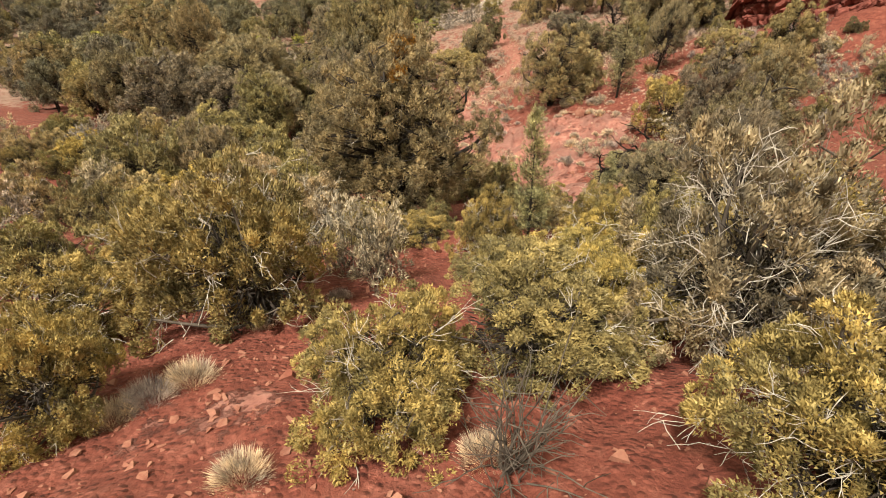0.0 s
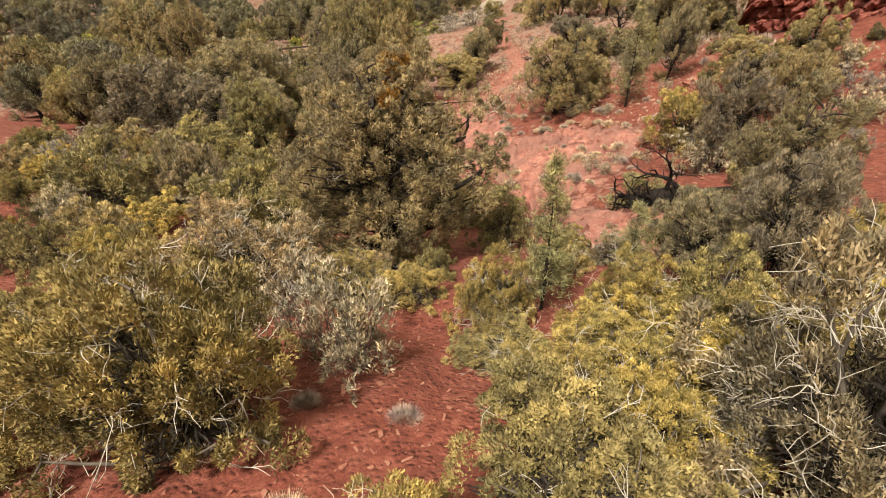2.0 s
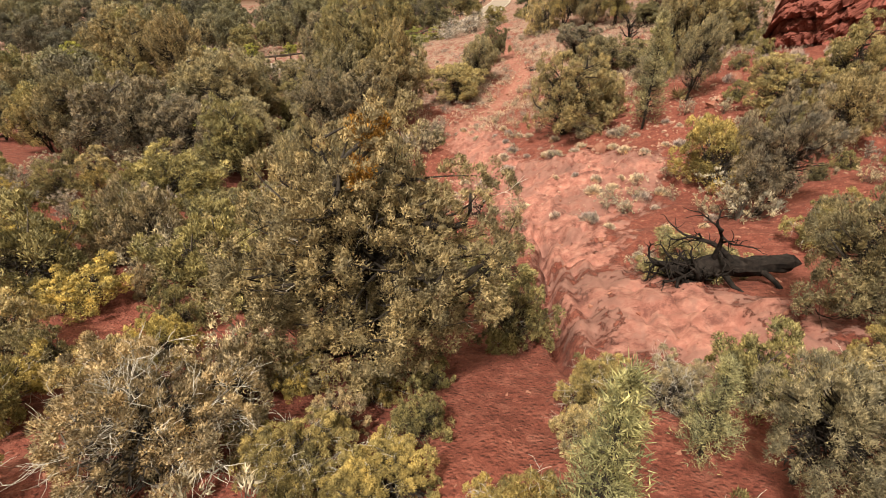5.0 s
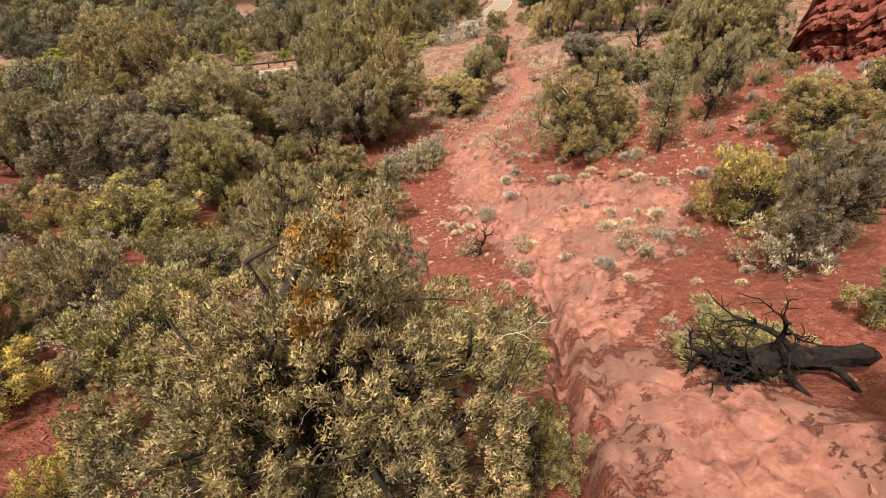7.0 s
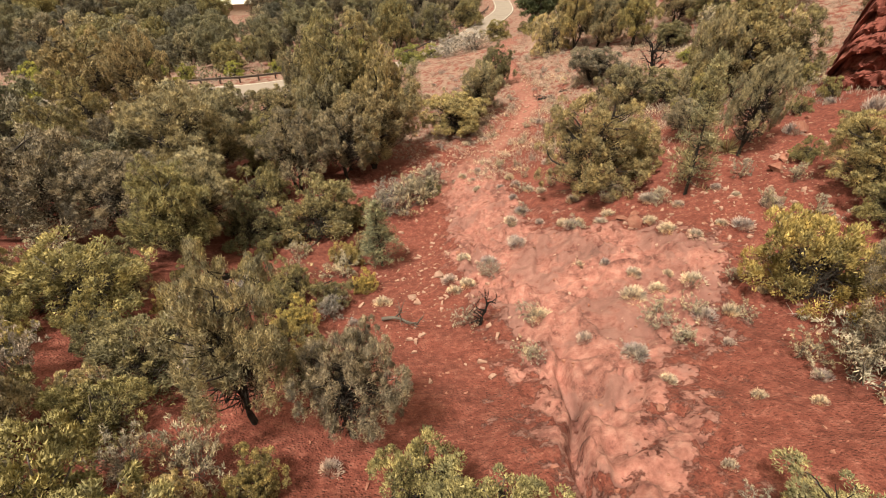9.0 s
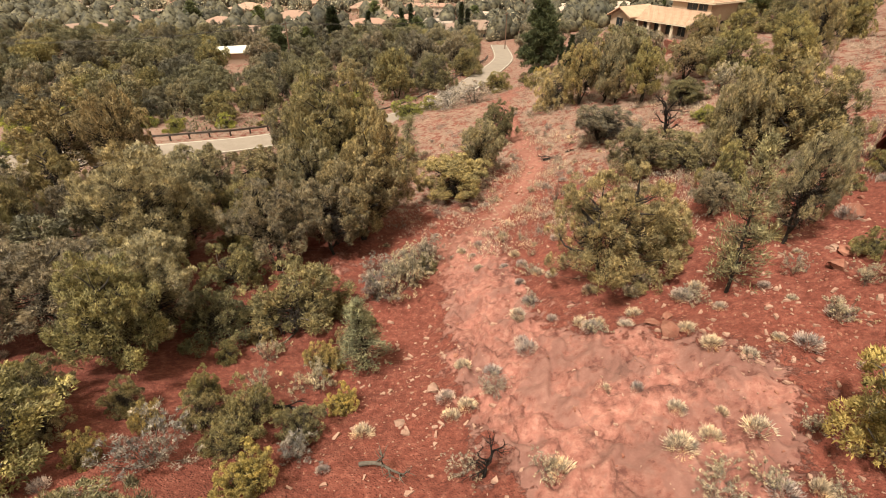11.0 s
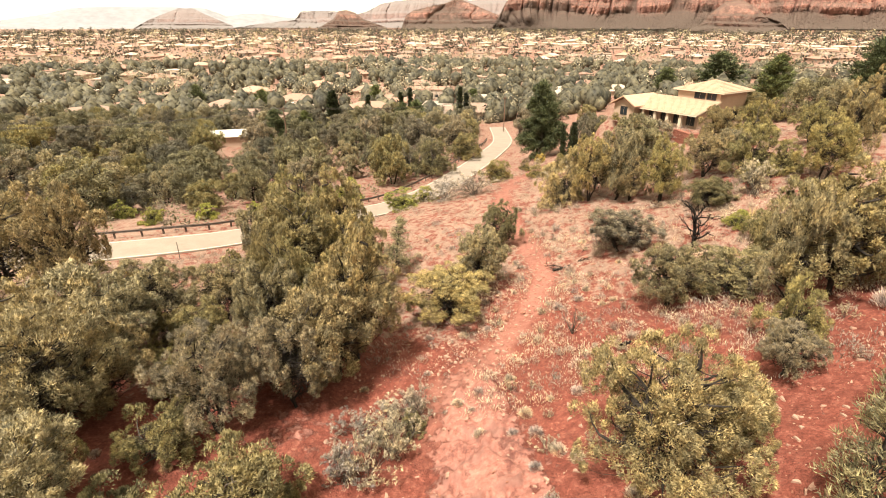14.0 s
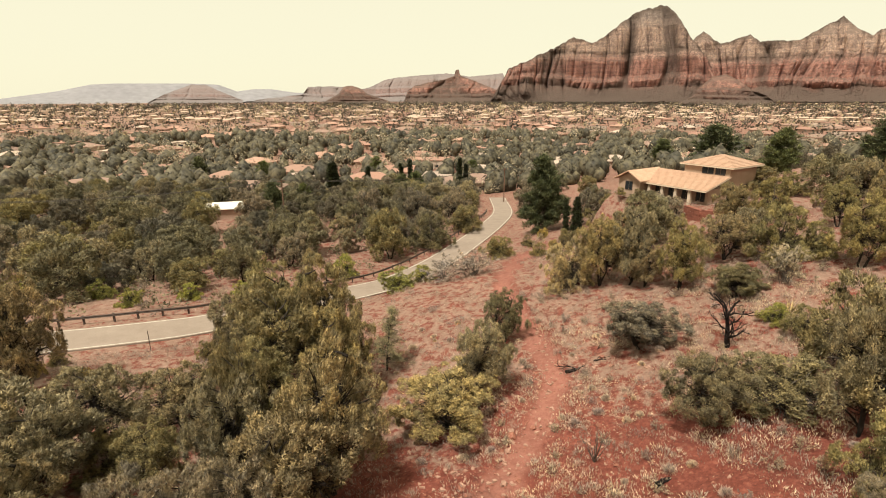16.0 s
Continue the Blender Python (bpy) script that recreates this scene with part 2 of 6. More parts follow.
# the hillside: height along its low line, slopes to both sides
LOW = ((-60, -20, 0, 4, 10, 13, 20, 26, 31, 36, 44, 53, 66, 82, 100, 146, 220, 500, 1500, 6000),
       (46, 25, 14.2, 12.4, 10.0, 8.5, 5.2, 2.7, 0.9, -0.5, -0.9, -1.5, -2.8, -5.4, -7.8, -10.4, -16, -19, -20, -22))
RIGHT = ((-60, 0, 10, 18, 26, 34, 42, 54, 70, 86, 110, 150, 260, 700), (0.1, 0.1, 0.12, 0.17, 0.24, 0.36, 0.36, 0.29, 0.26, 0.22, 0.24, 0.16, 0.05, 0.0))
LEFT = ((-60, 10, 20, 29, 36, 44, 60, 75, 90, 150, 300), (-0.1, -0.05, 0.1, 0.17, 0.12, 0.05, -0.03, -0.03, -0.03, 0, 0))
AXIS = ((-60, 0, 15, 25, 36, 50, 65, 82, 100, 146, 220, 6000), (0, 0, 0, 0, -2.0, 1.0, -4, -14, -8, 10, 10, 10))


def base_height(x, y):
    x, y = np.asarray(x, float), np.asarray(y, float)
    a = smooth(AXIS, y)
    right = np.minimum(softplus(x - a - 1.5, 1.3), 70)
    left = np.minimum(softplus(a - x - 2.5, 1.3), 40)
    z = smooth(LOW, y) + smooth(RIGHT, y) * right + smooth(LEFT, y) * left
    return z


# ---------------------------------------------------------------- ground
ROAD_S = (0, 1, 2, 3, 4, 5, 6, 7, 8, 9)
ROAD_PX = (-95, -60, -31.5, -21.5, -10.2, -3.8, 3.2, 11.2, 15.8, 17)
ROAD_PY = (62, 67, 74.2, 79.6, 91.5, 102, 116, 138, 158, 185)
road_s = np.linspace(0, 9, 500)
road_c = np.stack([smooth((ROAD_S, ROAD_PX), road_s), smooth((ROAD_S, ROAD_PY), road_s)], 1)
road_z = np.convolve(np.pad(base_height(road_c[:, 0], road_c[:, 1]), 40, mode="edge"), np.ones(81) / 81, "valid") - 0.1 - 0.9 * np.exp(-((road_s - 5.0) / 1.1) ** 2)
TRAIL_X = (5.2, 2.7, 2.3, 0.5, 3.2, 5.5, 7.2, 8.2, 7.6, 6.9, 7.6, 11.4, 17)
TRAIL_Y = (22, 31, 37, 45, 49, 52.5, 55.5, 59, 64.5, 71, 80, 91, 101)
trail_s = np.linspace(0, 12, 260)
trail_c = np.stack([smooth((range(13), TRAIL_X), trail_s), smooth((range(13), TRAIL_Y), trail_s)], 1)


def nearest(x, y, line):
    """Distance to a line of points, and the index of the nearest one."""
    x, y = np.asarray(x, float).ravel(), np.asarray(y, float).ravel()
    d, k = np.full(x.shape, 1e9), np.zeros(x.shape, int)
    for i in range(0, len(line), 50):
        part_d = np.hypot(x[:, None] - line[None, i:i + 50, 0], y[:, None] - line[None, i:i + 50, 1])
        j = part_d.argmin(1)
        v = part_d[np.arange(len(x)), j]
        k, d = np.where(v < d, i + j, k), np.minimum(v, d)
    return d, k


def wave(x, y, size, seed, octaves=3):
    """Smooth pseudo-random field, about -1 to 1, from turned sine sheets."""
    r = np.random.RandomState(seed)
    out, amp = 0.0, 1.0
    for o in range(octaves):
        f = 2 * math.pi / size * 1.9 ** o
        for _ in range(3):
            a, p = r.uniform(0, math.tau), r.uniform(0, math.tau)
            q = r.uniform(0, math.tau)
            out = out + amp / 3 * np.sin(f * (x * math.cos(a) + y * math.sin(a)) + p + 1.3 * np.sin(f * 0.6 * (x * math.sin(a) - y * math.cos(a)) + q))
        amp *= 0.5
    return out


def blob(x, y, cx, cy, rx, ry, turn=0.0):
    c, s = math.cos(radians(turn)), math.sin(radians(turn))
    u, v = (x - cx) * c + (y - cy) * s, -(x - cx) * s + (y - cy) * c
    return np.exp(-((u / rx) ** 2 + (v / ry) ** 2))


def rock_mask(x, y):
    m = blob(x, y, 5.2, 24, 2.6, 9, -8) + blob(x, y, 3.5, 34, 2.2, 7, 5) + blob(x, y, 9, 30, 3.6, 2.6) + blob(x, y, 6, 13.5, 2.6, 3.2, 20)
    m = m + 0.9 * blob(x, y, 8, 29.5, 2.2, 5, 15) + blob(x, y, 2.6, 44, 1.8, 6) + 0.42 * blob(x, y, -2.4, 3.0, 1.6, 0.9, -25) + 0.6 * blob(x, y, -6, 44, 2, 3) + 0.8 * blob(x, y, 2.6, 39, 1.7, 7)
    return np.clip(m, 0, 1.2)


def height(x, y):
    """The finished ground: the hillside with its road bed, gully, slabs and small unevenness."""
    x, y = np.asarray(x, float), np.asarray(y, float)
    shape = np.broadcast(x, y).shape
    x, y = np.broadcast_to(x, shape).ravel(), np.broadcast_to(y, shape).ravel()
    z = base_height(x, y)
    near = 1 - ramp(np.hypot(x, y - 40), 60, 120)
    z = z + near * (0.16 * wave(x, y, 7.0, 3) + 0.05 * wave(x, y, 1.7, 4)) + (1 - near) * ramp(np.abs(y), 120, 400) * 1.2 * wave(x, y, 160, 9)
    # sandstone slabs: low steps across the slope, and a washed-out crack
    slab = np.clip(rock_mask(x, y), 0, 1)
    bulge = wave(x + y * 0.2, y * 0.3 - x * 0.1, 2.4, 21, 2)
    z = z + slab * (0.09 * np.abs(bulge) - 0.16 * np.exp(-(bulge / 0.06) ** 2) + 0.03 * wave(x, y, 0.8, 22, 2))
    slab = slab * ramp(y, 6, 9)
    step = z / 0.8 + 0.6 * wave(x, y, 4.0, 6, 2)
    z = z + slab * 0.26 * (ramp(step % 1.0, 0.0, 0.2) - (step % 1.0))
    tilt = (0.85 * x + 0.3 * y) / 1.5 + 0.8 * wave(x, y, 5.0, 8, 3)
    z = z + slab * 0.26 * (ramp(tilt % 1.0, 0.0, 0.8) * (1 - ramp(tilt % 1.0, 0.86, 1.0)) - 0.4)
    fine = z / 0.3 + 0.7 * wave(x, y, 2.2, 7, 3)
    z = z + slab * 0.06 * (ramp(fine % 1.0, 0.0, 0.3) - (fine % 1.0))
    crack = np.interp(y, (12, 14.5, 16, 18, 22, 25.5, 28), (2.75, 2.88, 3.1, 3.47, 4.1, 4.47, 4.9)) + 0.1 * np.sin(1.7 * y + 1)
    deep = ramp(y, 11, 14) * (1 - ramp(y, 23, 27))
    z = z - 1.0 * deep * np.exp(-((x - crack) / 0.22) ** 2) - 0.25 * deep * np.exp(-((x - crack - 0.75) / 0.2) ** 2)
    # the terrace for the house
    pad = ramp(x + 0.6 * (np.minimum(y, 97) - 84), 27.6, 30.6) * (1 - ramp(x, 46, 54)) * ramp(y + 0.24 * (x - 29), 84.0, 84.9) * (1 - ramp(y - 0.35 * np.maximum(0, x - 28), 97, 104))
    z = z * (1 - pad) + 5.0 * pad
    d, k = nearest(x, y, road_c)
    bed = 1 - ramp(d, 4.0, 8.5)
    z = z * (1 - bed) + (road_z[k] - 0.12) * bed
    d, k = nearest(x, y, trail_c)
    z = z - 0.1 * (1 - ramp(d, 0.3, 1.2))
    return z.reshape(shape)


def spot(x, y):
    return float(height(x, y))


def steps(a, b, d, out):
    """Even steps from a to b, then growing steps to out on both sides."""
    mid = np.arange(a, b, d)
    g = np.cumsum(d * 1.155 ** np.arange(1, 64))
    g = np.append(g[g < out], out)
    return np.concatenate([(a - g)[::-1], mid, b + g])


def mesh_of(name, co, faces, smooth_faces=False):
    """A mesh from corners and arrays of faces, each array of one corner count."""
    me = bpy.data.meshes.new(name)
    me.vertices.add(len(co))
    me.vertices.foreach_set("co", np.asarray(co, np.float32).ravel())
    loops = np.concatenate([f.ravel() for f in faces])
    sizes = np.concatenate([np.full(len(f), f.shape[1]) for f in faces])
    me.loops.add(len(loops))
    me.loops.foreach_set("vertex_index", loops.astype(np.int32))
    me.polygons.add(len(sizes))
    me.polygons.foreach_set("loop_start", (np.cumsum(sizes) - sizes).astype(np.int32))
    me.polygons.foreach_set("use_smooth", np.full(len(sizes), smooth_faces))
    me.update(calc_edges=True)
    return me


def grid_mesh(name, xs, ys, z):
    nx, ny = len(xs), len(ys)
    X, Y = np.meshgrid(xs, ys)
    co = np.stack([X, Y, z], -1).reshape(-1, 3)
    i = (np.arange(ny - 1)[:, None] * nx + np.arange(nx - 1)[None]).ravel()
    faces = np.stack([i, i + 1, i + 1 + nx, i + nx], 1)
    return mesh_of(name, co, [faces], True)


gx = steps(-7, 16, 0.13, 4930)
gy = steps(1.0, 50, 0.13, 4930)
GX, GY = np.meshgrid(gx, gy)
ground_me = grid_mesh("ground", gx, gy, height(GX, GY))
flat_x, flat_y = GX.ravel(), GY.ravel()
d_trail, _ = nearest(flat_x, flat_y, trail_c)
d_road, _ = nearest(flat_x, flat_y, road_c)
trail_w = 0.75 * (1 - ramp(d_trail + 0.3 * wave(flat_x, flat_y, 2.0, 12), 0.35, 1.5)) * ramp(flat_y, 40, 48)
litter_w = np.clip(0.68 * ramp(flat_y + 0.3 * np.abs(flat_x - 4) + 4 * wave(flat_x, flat_y, 18, 14), 47, 60) + 0.3 * ramp(-flat_x - flat_y * 0.3, 2, 20), 0, 0.8) * (1 - trail_w)
for attribute, values in (("rock", rock_mask(flat_x, flat_y) * 0.85), ("trail", trail_w), ("litter", litter_w)):
    a = ground_me.attributes.new(attribute, "FLOAT", "POINT")
    a.data.foreach_set("value", values.astype(np.float32))
ground_me.materials.append(GROUND)
ground = tagged(new("ground", ground_me), "red desert hillside of bare earth and pink sandstone slabs", "ground", kind="structure")


# ---------------------------------------------------------------- makers
class Shell:
    """Gathers corners and faces of one mesh."""

    def __init__(self):
        self.v, self.f, self.n = [], [], 0

    def add(self, verts, faces):
        verts = np.asarray(verts, float).reshape(-1, 3)
        self.v.append(verts)
        if isinstance(faces, np.ndarray):
            self.f.append(faces + self.n)
        else:
            for k in sorted({len(f) for f in faces}):
                self.f.append(np.array([f for f in faces if len(f) == k]) + self.n)
        self.n += len(verts)

    def mesh(self, name, mat, smooth_faces=False):
        me = mesh_of(name, np.concatenate(self.v), self.f, smooth_faces)
        me.materials.append(mat)
        return me


def tube(shell, pts, radii, sides=5):
    pts, radii = np.asarray(pts, float), np.asarray(radii, float)
    way = np.gradient(pts, axis=0)
    way /= np.linalg.norm(way, axis=1)[:, None] + 1e-9
    ref = np.where(np.abs(way[:, 2:3]) > 0.9, (1.0, 0, 0), (0, 0, 1.0))
    a = np.cross(way, ref)
    a /= np.linalg.norm(a, axis=1)[:, None] + 1e-9
    b = np.cross(way, a)
    t = np.arange(sides) * math.tau / sides
    ring = pts[:, None] + radii[:, None, None] * (np.cos(t)[None, :, None] * a[:, None] + np.sin(t)[None, :, None] * b[:, None])
    n = len(pts)
    i, j = np.meshgrid(np.arange(n - 1), np.arange(sides), indexing="ij")
    k = (j + 1) % sides
    faces = np.stack([i * sides + j, i * sides + k, (i + 1) * sides + k, (i + 1) * sides + j], -1).reshape(-1, 4)
    shell.add(ring.reshape(-1, 3), faces)


def limb(r, start, way, length, bend, n=6, lift=0.0):
    """A wavering line from start."""
    p, d, out = np.array(start, float), np.array(way, float), [np.array(start, float)]
    d /= np.linalg.norm(d)
    for _ in range(n - 1):
        d = d + r.normal(0, bend, 3) + (0, 0, lift)
        d /= np.linalg.norm(d)
        p = p + d * length / (n - 1)
        out.append(p.copy())
    return np.array(out)


def leaves(shell, centre, way, length, width, r, fold=0.25, face=None):
    """Pointed leaves: one folded quad each; face is the side that a leaf turns outwards."""
    n = len(centre)
    way = way / (np.linalg.norm(way, axis=1)[:, None] + 1e-9)
    side = np.cross(way, r.normal(0, 1, (n, 3)) if face is None else face)
    side /= np.linalg.norm(side, axis=1)[:, None] + 1e-9
    up = np.cross(side, way)
    L, W = (length * r.uniform(0.65, 1.3, n))[:, None], (width * r.uniform(0.7, 1.3, n))[:, None]
    mid = centre + way * L * 0.45
    v = np.stack([centre, mid + side * W * 0.5 + up * W * fold, centre + way * L, mid - side * W * 0.5 + up * W * fold], 1)
    shell.add(v.reshape(-1, 3), np.arange(4 * n).reshape(-1, 4))


def sphere_ways(r, n):
    v = r.normal(0, 1, (n, 3))
    return v / np.linalg.norm(v, axis=1)[:, None]


def part(name, data, parent, label=""):
    ob = new(name, data)
    ob.parent = parent
    return tagged(ob, label)


def unit(v):
    return v / (np.linalg.norm(v, axis=1)[:, None] + 1e-9)


def spaced(p, gap):
    """Indices of points that keep a least distance from one another."""
    kept = np.zeros(len(p), bool)
    for i in range(len(p)):
        q = p[:i][kept[:i]]
        kept[i] = not len(q) or ((q - p[i]) ** 2).sum(1).min() > gap * gap
    return np.flatnonzero(kept)


def clumps(shell, r, centres, radius, per, length, width, outward=None, tall=1.0, tilt=0.45):
    """Dense sprays: leaves laid like scales over the outer side of each clump, their points lifted."""
    n = len(centres)
    w = sphere_ways(r, n * per)
    lift = np.array((0, 0, 0.8)) + r.normal(0, 0.55, (n * per, 3))
    if outward is not None:
        o = np.repeat(unit(outward), per, 0)
        w, lift = unit(w + o * 0.5 + (0, 0, 0.25)), lift + o * 0.5
    rad = np.repeat(radius * r.uniform(0.55, 1.35, n), per) * r.uniform(0.3, 1.0, n * per) ** 0.5
    c = np.repeat(centres, per, 0) + w * rad[:, None] * (1, 1, tall)
    face = unit(w + r.normal(0, 0.28, (n * per, 3)))
    way = unit(lift - face * ((lift * face).sum(1)[:, None] * 0.9) + face * tilt)
    side = unit(np.cross(way, face)) * (0.7 * width * r.uniform(0.7, 1.3, (n * per, 1)))
    v = np.stack([c - side, c + way * (length * r.uniform(0.65, 1.35, (n * per, 1))), c + side], 1)
    shell.add(v.reshape(-1, 3), np.arange(3 * n * per).reshape(-1, 3))


def lobed(r, n, w, h, low, lobes, solid=0.55, dome=True):
    """Points in an uneven crown: lobes of several sizes over a dome or an egg, with gaps between them."""
    k = np.arange(lobes) + 0.5
    a = k * 2.39996 + r.uniform(0, math.tau)
    up = 1 - k / lobes * (1.0 if dome else 1.92)
    ring = np.sqrt(np.clip(1 - up ** 2, 0, 1))
    ring = np.where(up < 0, np.maximum(ring, 0.8), ring)
    shrink = r.uniform(0.5, 1.12, lobes)
    size = w * r.uniform(0.08, 0.19, lobes) * (0.85 if not dome else 1)
    a = a + r.normal(0, 0.35, lobes)
    if dome:
        z = h * (low + (0.9 - low) * up * shrink) - 0.2 * size
        flat = 0.4
    else:
        z = h * (0.5 + 0.5 * low) + h * (0.42 - 0.42 * low) * up * np.where(up < 0, np.maximum(shrink, 0.98), shrink)
        flat = 0.41 + 0.04 * (up < 0)
    c = np.stack([np.cos(a) * ring * w * flat * shrink, np.sin(a) * ring * w * flat * shrink, z], 1)
    inner = r.rand(n) < 0.2
    k = r.choice(lobes, n, p=size ** 2 / (size ** 2).sum())
    d = sphere_ways(r, n)
    heart = np.array((0, 0, h * (0.3 if dome else 0.5)))
    away = c[k] - heart
    away /= np.linalg.norm(away, axis=1)[:, None] + 1e-9
    d = d + away * 0.55
    d /= np.linalg.norm(d, axis=1)[:, None]
    p = c[k] + d * (size[k] * r.uniform(solid, 1.0, n) ** 0.6)[:, None] * (1, 1, 0.85)
    p[inner] = heart + (p[inner] - heart) * r.uniform(0.4, 0.85, (inner.sum(), 1))
    p[:, 2] = np.maximum(p[:, 2], (0.11 if dome else 0.05) * h * r.uniform(0.5, 2.0, n))
    out = p - heart
    return p, out / (np.linalg.norm(out, axis=1)[:, None] + 1e-9), c, size


def crown_shade_twigs(shell, r, n, w, h, heart, length, width):
    """Dark dry twig blades that fill a crown in place of its inner shade."""
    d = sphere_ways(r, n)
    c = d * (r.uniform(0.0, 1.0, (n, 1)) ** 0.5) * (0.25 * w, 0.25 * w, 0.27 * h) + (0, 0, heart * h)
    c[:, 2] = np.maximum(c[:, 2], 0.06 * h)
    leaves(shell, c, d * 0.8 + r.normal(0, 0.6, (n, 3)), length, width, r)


def wood_to(shell, r, targets, base, thick, bend=0.12, lift=0.05, sides=5):
    """Boughs that run from points of the trunk to targets."""
    for q in targets:
        s = base(r.uniform(0, 1), q)
        n = 6
        u = np.linspace(0, 1, n)[:, None]
        sag = np.sin(u * math.pi) * r.normal(0, bend, 3) * np.linalg.norm(q - s)
        pts = s + (q - s) * u + sag + np.sin(u * math.pi) * np.array((0, 0, -lift)) * np.linalg.norm(q - s)
        tube(shell, pts, thick * np.linspace(1, 0.18, n) * r.uniform(0.6, 1.2), sides)


def make_shrub(kind, seed, w, h, tips, per, leaf, leaf_mat, bark, pale_twigs, label, stems=8, category="shrub", lobes=9, clump=0.13, low=0.12, solid=0.6, fine=50):
    r = np.random.RandomState(seed)
    thing = tagged(new(kind), label, category)
    crown, wood, dead = Shell(), Shell(), Shell()
    p, out, c, size = lobed(r, tips * 3, w, h, low, lobes, solid)
    k = spaced(p, clump * 0.95)[:tips]
    p, out = p[k], out[k]
    clumps(crown, r, p, clump, per, leaf[0], leaf[1], out, 1.25, 0.7)
    for q in c:
        u = np.linspace(0, 1, 6)[:, None]
        s = np.array((*r.normal(0, 0.06, 2), -0.1))
        tube(wood, s + (q - s) * u ** np.array((1.3, 1.3, 0.8)) + np.sin(u * math.pi) * r.normal(0, 0.1, 3), np.linspace(0.035, 0.012, 6) * h / 2, 5)
    for q in p[r.choice(len(p), min(len(p), fine), replace=False)]:
        k = np.argmin(np.linalg.norm(c - q, axis=1))
        pts = limb(r, c[k], q - c[k], np.linalg.norm(q - c[k]) * 1.0, 0.12, 4)
        tube(wood, pts, np.linspace(0.012, 0.004, 4), 4)
    part("trunk", wood.mesh("trunk", bark, True), thing)
    # near-black blades stand in for shade inside the shrub
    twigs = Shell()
    crown_shade_twigs(twigs, r, 1300, w, h, 0.33, 0.08 * h, 0.012 * h)
    tagged(part("branchwork", twigs.mesh("branchwork", BARK_AND_SHADE), thing), kind="stuff")
    part("foliage", crown.mesh("foliage", leaf_mat), thing)
    if pale_twigs:
        for _ in range(pale_twigs):
            q = p[r.randint(len(p))]
            way = q - np.array((0, 0, h * 0.35)) + r.normal(0, 0.25, 3)
            s = q * r.uniform(0.62, 0.9)
            pts = limb(r, s, way, r.uniform(0.2, 0.55) * w / 2.2, 0.28, 6)
            tube(dead, pts, np.linspace(0.0052, 0.0016, 6), 4)
            for _ in range(5):
                i = r.randint(1, 5)
                tube(dead, limb(r, pts[i], pts[i] - pts[i - 1] + r.normal(0, 0.06, 3), 0.22 * w / 2.2, 0.3, 4), np.linspace(0.0042, 0.0018, 4), 3)
        tagged(part("deadwood", dead.mesh("deadwood", BARK_PALE, True), thing, "bleached dead twigs"), kind="stuff")
    return thing


